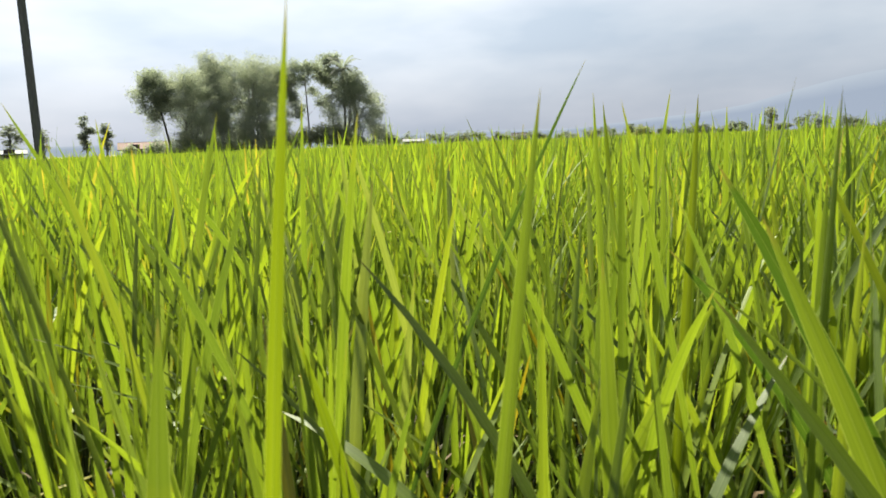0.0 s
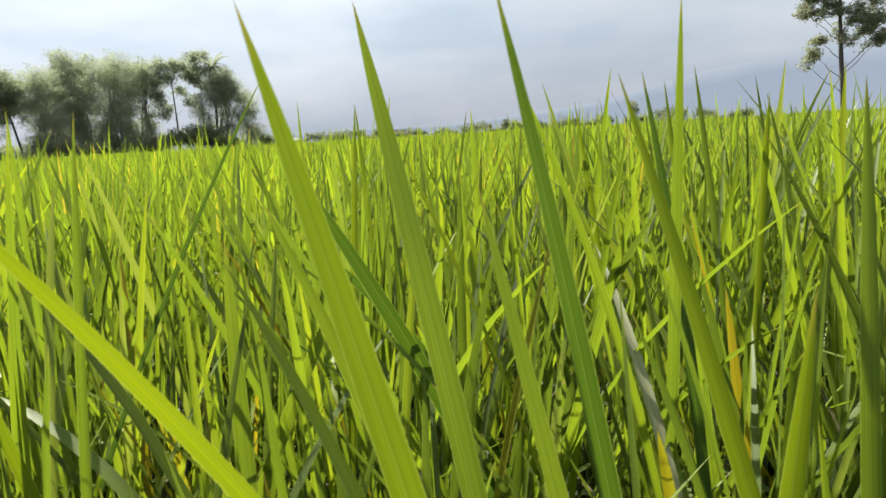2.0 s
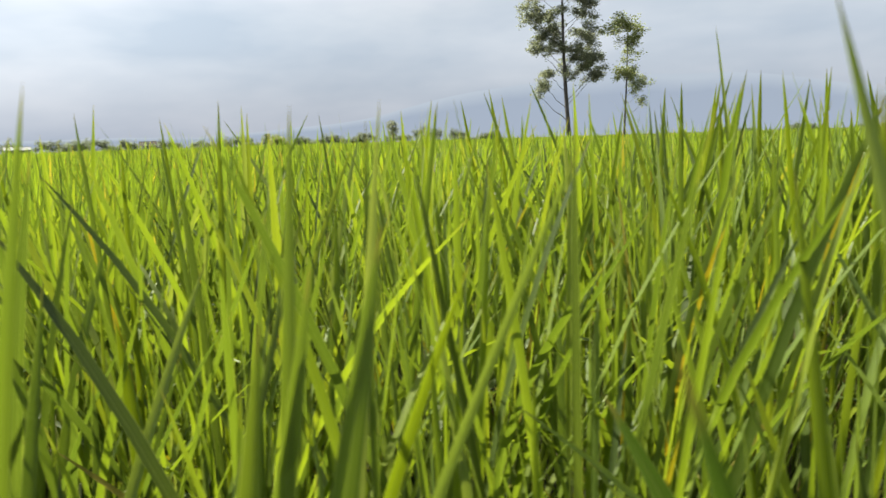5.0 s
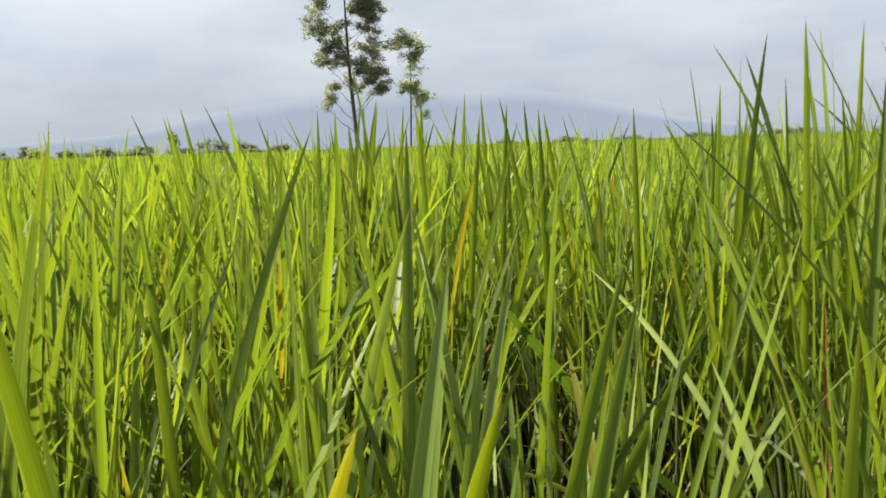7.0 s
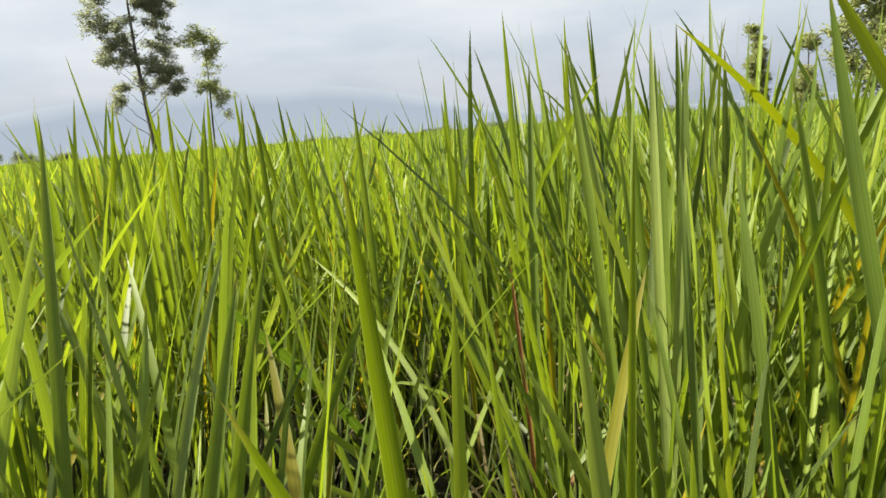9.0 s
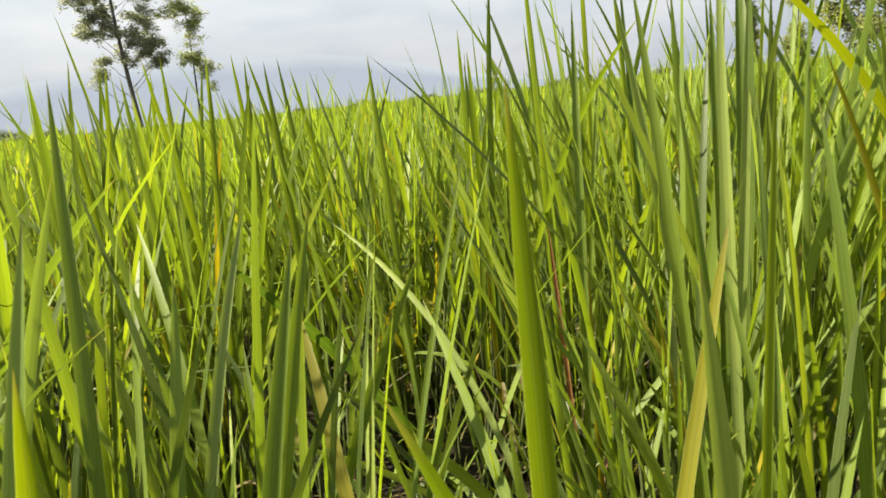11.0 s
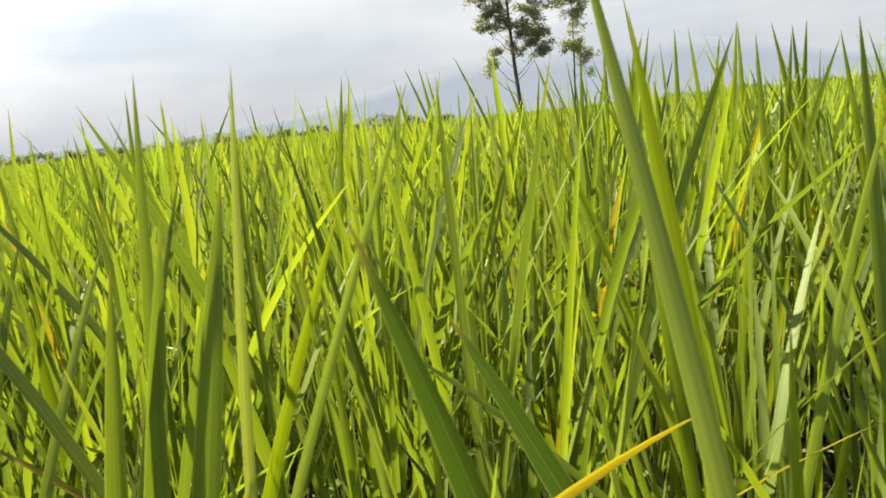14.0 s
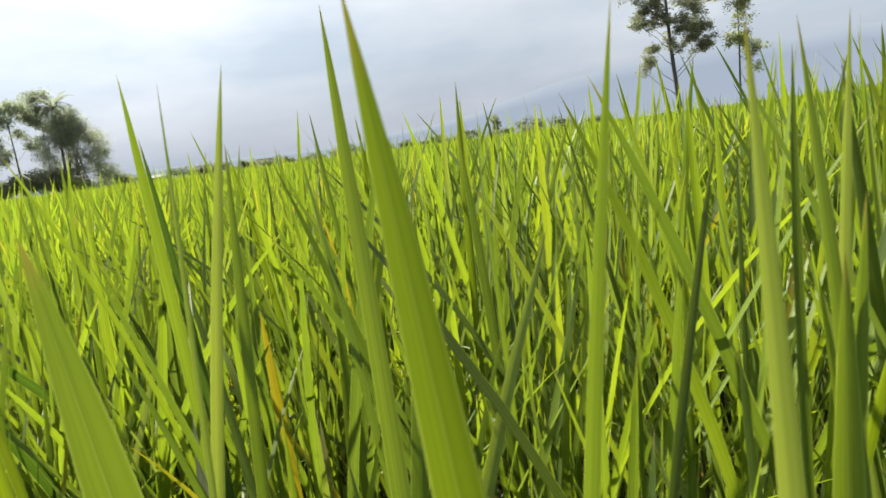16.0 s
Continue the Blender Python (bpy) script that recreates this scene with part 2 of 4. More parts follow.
# greyed and lightened: some distance haze is mixed into this leaf green
TREE_LEAF_HAZED = leaf_material("tree_leaf_hazed", [(0.0, (0.1538, 0.1659, 0.1326)), (0.6, (0.2016, 0.2140, 0.1590)), (1.0, (0.2650, 0.2698, 0.1749))], "island", clear=0.6, rough=0.7, lift=1.35, through_tint=COOL)
TREE_LEAF_LIGHT = leaf_material("tree_leaf_light", [(0.0, (0.1411, 0.1623, 0.0811)), (0.6, (0.2029, 0.2191, 0.0973)), (1.0, (0.2644, 0.2716, 0.1136))], "island", clear=0.6, rough=0.65, lift=1.6, through_tint=COOL)
# bamboo, grove and far leaves: haze of distance painted into the base colours
BAMBOO_LEAF_HAZED = leaf_material("bamboo_leaf_hazed", [(0.0, (0.2147, 0.2382, 0.1954)), (0.6, (0.2620, 0.2858, 0.2329)), (1.0, (0.3099, 0.3258, 0.2494))], "island", clear=0.64, rough=0.85, lift=1.2, through_tint=COOL)
GROVE_LEAF_HAZED = leaf_material("grove_leaf_hazed", [(0.0, (0.1843, 0.2094, 0.1718)), (0.6, (0.2346, 0.2597, 0.2114)), (1.0, (0.2848, 0.3101, 0.2290))], "island", clear=0.64, rough=0.85, lift=1.2, through_tint=COOL)
FAR_LEAF_HAZED = leaf_material("far_leaf_hazed", [(0.0, (0.1117, 0.1269, 0.1066)), (1.0, (0.1422, 0.1575, 0.1269))], "island", clear=0.6, rough=0.7, lift=1.6, through_tint=COOL)
BARK = rough_material("bark", (0.0522, 0.0470, 0.0418), (0.1149, 0.1045, 0.0940), 3.0, stretch=(3, 3, 0.6))
# sheath green darkened evenly: the canopy's shade is put into the base colour
RICE_STEM_SHADED = rough_material("rice_sheath_shaded", (0.016, 0.020, 0.006), (0.044, 0.056, 0.013), 14.0, rough=0.8, stretch=(2, 2, 0.4), depth=0.001, gloss=0.12)
LITTER = leaf_material("withered_leaf", [(0.0, (0.024, 0.026, 0.009)), (0.45, (0.055, 0.045, 0.018)), (0.8, (0.14, 0.105, 0.045)), (1.0, (0.035, 0.055, 0.010))], "island", clear=0.2, rough=0.8, lift=1.2)
MUD = rough_material("paddy_mud", (0.0125, 0.0094, 0.0063), (0.0340, 0.0246, 0.0157), 1.3, rough=0.55, bump=0.8, depth=0.03)
POLE_WOOD = rough_material("weathered_pole", (0.045, 0.045, 0.047), (0.10, 0.10, 0.10), 2.0, stretch=(4, 4, 0.5))
ROOF_TILE = rough_material("clay_roof", (0.1317, 0.0731, 0.0549), (0.1902, 0.1207, 0.0951), 1.1)
PLASTER = rough_material("plaster", (0.1756, 0.1609, 0.1463), (0.2487, 0.2341, 0.2121), 0.8)
ZINC = rough_material("zinc_sheet", (0.1207, 0.1251, 0.1316), (0.1711, 0.1756, 0.1799), 0.7, rough=0.8, metal=0.0)
DARK_WOOD = rough_material("dark_wood", (0.0313, 0.0235, 0.0183), (0.0679, 0.0522, 0.0418), 1.5)
HILL_PAINTED_HAZE = painted_haze_material("hill_painted_haze", (0.134, 0.157, 0.194), (0.131, 0.155, 0.192), (0.172, 0.197, 0.226))


# ---- mesh helpers ----
def raw_mesh(name, verts, faces, mat, uvs=None):
    me = bpy.data.meshes.new(name)
    me.from_pydata(verts, [], faces)
    if uvs is not None:
        layer = me.uv_layers.new(name="UVMap")
        loops = np.empty(len(me.loops), dtype=np.int32)
        me.loops.foreach_get("vertex_index", loops)
        layer.data.foreach_set("uv", np.asarray(uvs, dtype=np.float32)[loops].ravel())
    me.materials.append(mat)
    me.polygons.foreach_set("use_smooth", np.ones(len(me.polygons), dtype=bool))
    me.update()
    return me


def part(name, me, parent, label="", at=None):
    ob = new(name, me)
    ob.parent = parent
    if at is not None:
        ob.matrix_basis = at
    if label:
        ob["label"] = label
    return ob


def empty(name, place, label, category, group=""):
    ob = new(name)
    ob.location = place
    return tagged(ob, label, category, group)


def tube(points, radii, sides=7):
    """A tapered tube along points, as vertices and faces."""
    verts, faces = [], []
    pts = [Vector(q) for q in points]
    for k, q in enumerate(pts):
        way = (pts[min(k + 1, len(pts) - 1)] - pts[max(k - 1, 0)]).normalized()
        side = way.cross(Vector((0.31, 0.95, 0.05))).normalized()
        up = side.cross(way)
        for j in range(sides):
            a = 2 * math.pi * j / sides
            verts.append(q + radii[k] * (math.cos(a) * side + math.sin(a) * up))
    for k in range(len(pts) - 1):
        for j in range(sides):
            n = (j + 1) % sides
            faces.append((k * sides + j, k * sides + n, (k + 1) * sides + n, (k + 1) * sides + j))
    faces.append(tuple(range(sides - 1, -1, -1)))
    faces.append(tuple((len(pts) - 1) * sides + j for j in range(sides)))
    return [tuple(v) for v in verts], faces


def box_mesh(name, size, mat, bevel=0.02):
    bm = bmesh.new()
    bmesh.ops.create_cube(bm, size=1.0, matrix=Matrix.Diagonal((*size, 1)))
    bmesh.ops.bevel(bm, geom=bm.edges[:], offset=bevel, segments=1, affect="EDGES")
    me = bpy.data.meshes.new(name)
    bm.to_mesh(me)
    bm.free()
    me.materials.append(mat)
    return me


# ---- ground and distance ----
def build_ground():
    rings, spokes = [0.0, 0.6, 1.2, 2.0, 3.5, 6, 12, 25, 60, 150, 500, 1500, 4200], 64
    verts, faces = [(HOME.x, HOME.y, 0.0)], []
    for r in rings[1:]:
        for k in range(spokes):
            a = 2 * math.pi * k / spokes
            x, y = HOME.x + r * math.cos(a), HOME.y + r * math.sin(a)
            z = 0.03 * noise.noise(Vector((x * 1.7, y * 1.7, 0))) if r < 30 else 0.0
            verts.append((x, y, z))
    for k in range(spokes):
        faces.append((0, 1 + k, 1 + (k + 1) % spokes))
    for n in range(len(rings) - 2):
        for k in range(spokes):
            a, b = 1 + n * spokes, 1 + (n + 1) * spokes
            faces.append((a + k, b + k, b + (k + 1) % spokes, a + (k + 1) % spokes))
    ob = new("ground", raw_mesh("ground", verts, faces, MUD))
    tagged(ob, "dark wet paddy mud under the rice plants", "ground", kind="structure")


def build_hills():
    """A far ridge whose painted haze fades it into the sky."""
    dist, steps = 3900.0, 120
    verts, faces, uvs = [], [], []
    for k in range(steps + 1):
        az = -75 + 150 * k / steps
        rise = 0.75 + 3.9 / (1 + math.exp(-(az + 12) / 4.6))
        rise -= 4.4 / (1 + math.exp(-(az - 22) / 4))
        rise += 0.22 * noise.noise(Vector((az * 0.16, 3.1, 0))) + 0.07 * noise.noise(Vector((az * 0.7, 1.2, 0)))
        top = EYE + dist * math.tan(radians(max(0.5, rise)))
        for j in range(4):
            verts.append(tuple(bearing(az, dist - 260 * (3 - j) / 3, -2 + (top + 2) * j / 3)))
            uvs.append((k / steps, j / 3))
    for k in range(steps):
        for j in range(3):
            a, b = 4 * k + j, 4 * (k + 1) + j
            faces.append((a, b, b + 1, a + 1))
    tagged(new("backdrop", raw_mesh("backdrop", verts, faces, HILL_PAINTED_HAZE, uvs)), "far hills with blue haze painted in, fading at the crest", "hills", kind="structure")


build_ground()
build_hills()


# ---- trees ----
def leaf_cloud(lobes, count, size, seed, flat=0.6, bunch=34, spread=0.0):
    """Many small folded leaves gathered in uneven lobes (centre, radii). Returns vertices and faces."""
    rng = np.random.default_rng(seed)
    vol = np.array([max(0.02, r[0] * r[1] * r[2]) ** 0.75 for _, r in lobes])
    # leaves gather on twigs that fill the lobes unevenly
    twigs = max(6, count // bunch)
    spread = spread or size * 1.7
    pick = rng.choice(len(lobes), twigs, p=vol / vol.sum())
    d = rng.normal(size=(twigs, 3))
    d /= np.linalg.norm(d, axis=1, keepdims=True)
    wob = np.array([0.8 + 0.6 * noise.noise(Vector(v * 1.9) + Vector((float(k) * 3.7, 0, 0))) for v, k in zip(d, pick)])
    heart = np.array([tuple(l[0]) for l in lobes])[pick] + d * np.array([l[1] for l in lobes])[pick] * (rng.random(twigs) ** 0.45 * wob)[:, None]
    p = heart[rng.integers(0, twigs, count)] + rng.normal(size=(count, 3)) * spread * np.array([1.0, 1.0, 0.7])
    ax = rng.normal(size=(count, 3))
    ax[:, 2] = ax[:, 2] * flat - 0.25
    ax /= np.linalg.norm(ax, axis=1, keepdims=True)
    sd = np.cross(ax, rng.normal(size=(count, 3)))
    sd /= np.linalg.norm(sd, axis=1, keepdims=True)
    nn = np.cross(ax, sd)
    s = (size * rng.uniform(0.6, 1.35, count))[:, None]
    v = np.stack([p - ax * s, p + sd * s * 0.36 - nn * s * 0.12, p + ax * s, p - sd * s * 0.36 - nn * s * 0.12], 1).reshape(-1, 3)
    i = np.arange(count) * 4
    f = np.concatenate([np.stack([i, i + 1, i + 2], 1), np.stack([i, i + 2, i + 3], 1)])
    return v.tolist(), f.tolist()


def limb_path(a, b, sag, seed):
    rnd = random.Random(seed)
    a, b = Vector(a), Vector(b)
    pts = []
    for k in range(6):
        s = k / 5
        q = a.lerp(b, s)
        q.z += sag * math.sin(math.pi * s)
        if 0 < k < 5:
            q += Vector((rnd.uniform(-1, 1), rnd.uniform(-1, 1), rnd.uniform(-0.4, 0.4))) * (b - a).length * 0.04
        pts.append(q)
    return pts


def tree_of_lobes(name, label, base, trunk_top, girth, lobes, leaves, size, mat, seed, lean=(0, 0), limbs=True, group="", bunch=34, spread=0.0):
    """A tree: a tapered trunk, a limb to each lobe, and a crown of leaves for each lobe."""
    tree = empty(name, base, label, "tree", group)
    rnd = random.Random(seed)
    path = []
    for k in range(9):
        s = k / 8
        path.append((lean[0] * s + 0.05 * trunk_top * 0.15 * math.sin(4 * s + seed), lean[1] * s, trunk_top * s))
    rad = [girth * (1.25 - 0.25 * min(1, k / 1)) * (1 - 0.86 * k / 8) + 0.01 for k in range(9)]
    part("trunk", raw_mesh("trunk", *tube(path, rad, 8), BARK), tree)
    total = sum((l[1][0] * l[1][1] * l[1][2]) ** 0.75 for l in lobes)
    for n, (c, r) in enumerate(lobes):
        if limbs:
            h = max(trunk_top * 0.12, min(trunk_top * 0.95, c[2] - 0.9 * math.hypot(c[0] - lean[0] * c[2] / trunk_top, c[1]) - 0.2))
            s = h / trunk_top
            start = Vector((lean[0] * s + 0.05 * trunk_top * 0.15 * math.sin(4 * s + seed), lean[1] * s, h))
            w = girth * 0.17 * (1 - 0.75 * s)
            part("limb", raw_mesh("limb", *tube(limb_path(start, c, -0.06 * r[0], seed * 31 + n), [w * (1 - 0.15 * k) + 0.004 for k in range(6)], 5), BARK), tree)
        k = max(30, int(leaves * (r[0] * r[1] * r[2]) ** 0.75 / total))
        sub = []
        for j in range(7):
            off = Vector((rnd.gauss(0, 0.45) * r[0], rnd.gauss(0, 0.45) * r[1], rnd.gauss(0, 0.45) * r[2]))
            q = rnd.uniform(0.55, 0.95)
            sub.append((Vector(c) + off, (r[0] * q, r[1] * q, r[2] * q * 0.8)))
        part("crown", raw_mesh("crown", *leaf_cloud(sub, k, size, seed * 17 + n, bunch=bunch, spread=spread), mat), tree)
    return tree


def broad_tree(label, az, dist, height, width, clear, leaves, size, mat, seed, girth=0.14, group="", name="tree", many=9, top=1.0):
    """A free-standing tree with a crown from the height clear to its top."""
    rnd = random.Random(seed)
    lobes = []
    mid, half = (height + clear) / 2, (height - clear) / 2
    for n in range(many):
        u = -1 + 2 * (n + 0.5) / many
        a = n * 2.4 + rnd.uniform(-0.4, 0.4)
        spread = width / 2 * max(0.12, 1 - abs(u + 0.15) ** 1.8) * rnd.uniform(0.2, 0.95)
        r = width * rnd.uniform(0.13, 0.23) * (1 - 0.35 * abs(u)) * (top if u > 0.5 else 1.0)
        lobes.append(((spread * math.cos(a), spread * math.sin(a), mid + u * half * 0.85), (r, r, r * 0.85)))
    return tree_of_lobes(name, label, bearing(az, dist), height * 0.9, girth, lobes, leaves, size, mat, seed, group=group)


def bamboo(label, az, dist, height, width, leaves, seed, group="bamboo by the farmstead"):
    """A clump of bamboo: arching canes that carry feathery leaf masses down to the ground."""
    rnd = random.Random(seed)
    clump = empty("bamboo_clump", bearing(az, dist), label, "bamboo", group)
    clump.rotation_euler.z = -radians(az)
    plumes, lobes = [], []
    for n in range(17):
        a = n * 2.4 + rnd.uniform(-0.5, 0.5)
        reach = width / 2 * rnd.uniform(0.1, 0.85)
        h = height * rnd.uniform(0.80, 1.0) * (1 - 0.45 * (2 * reach / width) ** 2.2)
        tip = Vector((reach * math.cos(a), reach * math.sin(a), h))
        mid = Vector((reach * 0.35 * math.cos(a), reach * 0.35 * math.sin(a), h * 0.66))
        root = Vector((rnd.uniform(-0.22, 0.22) * width, rnd.uniform(-0.12, 0.12) * width, 0))
        at = lambda s: root.lerp(mid, s * 2) if s < 0.5 else mid.lerp(tip, s * 2 - 1)
        part("cane", raw_mesh("cane", *tube([at(s) for s in (0, 0.25, 0.5, 0.75, 1.0)], [0.05, 0.045, 0.035, 0.022, 0.01], 5), BARK), clump)
        # drooping plume at the head of the cane
        for s, q in ((0.80, 0.10), (0.9, 0.075), (0.98, 0.05)):
            plumes.append((at(s) + Vector((rnd.uniform(-1, 1), rnd.uniform(-1, 1), 0)) * width * 0.03, (width * q, width * q, width * q * 1.2)))
    # the leafy dome that closes round the canes down to the ground
    for n in range(70):
        u = (n + rnd.random()) / 70
        edge = width / 2 * math.sqrt(max(0.05, 1 - (u * 0.97) ** 3.0)) * (0.9 if u < 0.1 else 1.0)
        a, r = rnd.uniform(0, 2 * math.pi), edge * rnd.random() ** 0.5
        q = width * rnd.uniform(0.12, 0.20)
        lobes.append((Vector((r * math.cos(a), r * math.sin(a), 0.3 + u * height * 0.86)), (q, q, q * 1.1)))
    lobes.sort(key=lambda l: l[0][2])
    for n in range(0, 70, 14):
        part("foliage", raw_mesh("foliage", *leaf_cloud(lobes[n:n + 14], int(leaves * 0.27), 0.072, seed * 13 + n, bunch=44, spread=0.26), BAMBOO_LEAF_HAZED), clump)
    part("foliage", raw_mesh("foliage", *leaf_cloud(plumes, int(leaves * 0.20), 0.072, seed * 13 + 99, bunch=30, spread=0.24), BAMBOO_LEAF_HAZED), clump)
    return clump


def palm(label, az, dist, height, frond, seed):
    rnd = random.Random(seed)
    tree = empty("palm_tree", bearing(az, dist), label, "palm tree")
    path = [(0.3 * math.sin(k / 8 * 2), 0, height * k / 8) for k in range(9)]
    part("trunk", raw_mesh("trunk", *tube(path, [0.16 - 0.008 * k for k in range(9)], 8), BARK), tree)
    head = Vector(path[-1])
    for n in range(26):
        a, lift = n * 2.4, rnd.uniform(0.0, 1.7)
        verts, faces = [], []
        for k in range(15):
            s = k / 14
            q = head + Vector((math.cos(a) * frond * s, math.sin(a) * frond * s, frond * (lift * s - 1.0 * s * s)))
            side = Vector((-math.sin(a), math.cos(a), 0))
            w = frond * 0.2 * math.sin(math.pi * min(1, s * 0.9 + 0.08))
            verts += [tuple(q), tuple(q + side * w + Vector((math.cos(a) * 0.2, math.sin(a) * 0.2, -0.3 * w))), tuple(q - side * w + Vector((math.cos(a) * 0.2, math.sin(a) * 0.2, -0.3 * w)))]
            if k:
                b = 3 * (k - 1)
                faces += [(b, b + 3, b + 1), (b, b + 2, b + 3)]
        part("frond", raw_mesh("frond", verts, faces, FAR_LEAF_HAZED), tree)
    return tree


def shrub(label, az, dist, height, width, leaves, size, mat, seed, group="", name="bush"):
    """A low bush with stems and an uneven leafy top."""
    rnd = random.Random(seed)
    bush = empty(name, bearing(az, dist), label, "bush", group)
    lobes = []
    for n in range(9):
        u = (n + 0.5) / 9 - 0.5
        h = height * rnd.uniform(0.45, 0.8) * (1 - 1.1 * u * u)
        lobes.append((Vector((u * width * 0.85, rnd.uniform(-0.2, 0.2) * width, h * 0.72)), (width * rnd.uniform(0.10, 0.2), width * 0.16, h * 0.42)))
    for n in range(0, 9, 3):
        part("stem", raw_mesh("stem", *tube(limb_path((0, 0, 0), lobes[n][0], 0, seed + n), [0.05, 0.045, 0.04, 0.03, 0.02, 0.01], 5), BARK), bush)
    part("foliage", raw_mesh("foliage", *leaf_cloud(lobes, leaves, size, seed), mat), bush)
    a = math.atan2(bush.location.x - HOME.x, bush.location.y - HOME.y)
    bush.rotation_euler.z = -a
    return bush


def building(name, label, az, dist, size, eave, ridge, wall_mat, roof_mat, turn=0.0, door=True):
    """A small gabled building: walls, a door, a window and two roof slopes with thickness."""
    house = empty(name, bearing(az, dist), label, "house")
    house.rotation_euler.z = -radians(az) + radians(turn)
    w, d = size
    t = 0.16
    for name2, dim, at in (("wall", (w, t, eave), (0, -d / 2, eave / 2)), ("wall", (w, t, eave), (0, d / 2, eave / 2)),
                           ("wall", (t, d - t, eave), (-w / 2 + t / 2, 0, eave / 2)), ("wall", (t, d - t, eave), (w / 2 - t / 2, 0, eave / 2))):
        part(name2, box_mesh(name2, dim, wall_mat), house, at=pose(*at))
    slope = math.degrees(math.atan2(ridge - eave, d / 2))
    run = math.hypot(ridge - eave, d / 2) + 0.5
    for sg in (-1, 1):
        part("roof", box_mesh("roof", (w + 0.9, run, 0.12), roof_mat), house,
             at=pose(0, sg * (d / 4 + 0.15), (ridge + eave) / 2 + 0.02, -sg * slope, 0, 0))
    if door:
        part("door", box_mesh("door", (0.9, 0.06, 2.0), DARK_WOOD), house, at=pose(-w * 0.2, -d / 2 - t / 2 - 0.02, 1.0))
        part("window", box_mesh("window", (1.1, 0.06, 0.9), DARK_WOOD), house, at=pose(w * 0.2, -d / 2 - t / 2 - 0.02, 1.45))
    return house


def lobe(x, z, rx, rz, y=0.0):
    return ((x, y, z), (rx * 1.18, rx * 1.18, rz * 1.18))


# two tall trees beyond the field
tree_of_lobes("tree", "tall slender tree with dark uneven leafy crown and bare lower trunk", bearing(0.2, 60), 16.0, 0.20, [
    lobe(dx - 0.044 * z, z, rx, rz, y) for dx, z, rx, rz, y in (
        (-2.2, 12.6, 0.8, 0.9, 0.2), (-2.5, 11.3, 0.7, 0.8, -0.3), (-2.0, 10.3, 0.6, 0.5, 0.4), (1.6, 12.9, 1.2, 0.8, 0.0), (2.3, 11.7, 0.9, 0.7, 0.4),
        (0.8, 11.8, 0.7, 0.6, -0.5), (-1.2, 10.3, 0.9, 0.5, -0.5), (-0.5, 9.5, 0.7, 0.5, 0.6), (-1.6, 9.4, 0.8, 0.5, 0.1), (-2.5, 8.2, 0.6, 0.55, 0.3),
        (-1.5, 7.8, 0.6, 0.4, -0.4), (-0.5, 8.4, 0.6, 0.6, 0.5), (1.5, 10.6, 0.5, 0.7, 0.3), (1.9, 9.5, 0.55, 0.8, -0.3), (1.2, 9.0, 0.5, 0.5, 0.5),
        (2.1, 8.4, 0.5, 0.5, 0.0), (0.9, 7.3, 0.9, 0.6, -0.4), (2.1, 7.2, 0.9, 0.7, 0.3), (2.8, 6.4, 0.6, 0.8, -0.1), (2.2, 5.5, 0.6, 0.6, 0.4),
        (1.2, 6.3, 0.6, 0.5, 0.1), (-1.4, 5.9, 0.7, 0.4, 0.3), (-2.0, 5.0, 0.6, 0.6, -0.2), (-2.4, 4.3, 0.3, 0.4, 0.0), (-0.2, 6.4, 0.4, 0.6, 0.4),
        (0.1, 5.6, 0.35, 0.4, -0.3), (0.0, 7.6, 0.4, 0.5, -0.4), (-0.8, 13.9, 1.2, 0.9, 0.4), (0.8, 14.6, 1.2, 0.9, -0.4), (-0.1, 15.9, 0.9, 0.9, 0.0))],
    40000, 0.10, TREE_LEAF_HAZED, 3, lean=(-0.7, 0), bunch=26, spread=0.17)
tree_of_lobes("tree", "thin young tree with sparse light green leaves", bearing(4.45, 60), 9.4, 0.09, [
    lobe(dx, z, rx, rz, y) for dx, z, rx, rz, y in (
        (-1.2, 9.0, 0.6, 0.4, 0.2), (-0.4, 9.6, 0.8, 0.45, -0.2), (0.4, 9.3, 0.6, 0.5, 0.3), (0.8, 8.5, 0.5, 0.5, 0.0), (0.2, 8.2, 0.6, 0.4, -0.3), (0.6, 7.5, 0.45, 0.4, 0.2),
        (0.0, 6.8, 0.3, 0.3, 0.0), (0.3, 5.6, 0.7, 0.6, 0.0), (0.9, 5.1, 0.6, 0.5, 0.3), (1.1, 4.2, 0.4, 0.5, -0.2), (1.4, 3.4, 0.3, 0.4, 0.0), (-0.6, 5.7, 0.35, 0.4, 0.2))],
    7500, 0.095, TREE_LEAF_LIGHT, 5, lean=(0.1, 0), bunch=22, spread=0.18)

# the farmstead's grove
GROVE = "trees of the farmstead grove"


def grove_tree(label, az, dist, top, girth, lobes, leaves, mat, seed, lean=0.0):
    """A tree whose lobes are given across the line of sight."""
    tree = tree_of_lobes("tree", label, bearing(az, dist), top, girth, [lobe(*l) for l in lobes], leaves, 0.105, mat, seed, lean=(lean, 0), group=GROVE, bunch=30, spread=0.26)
    tree.rotation_euler.z = -radians(az)


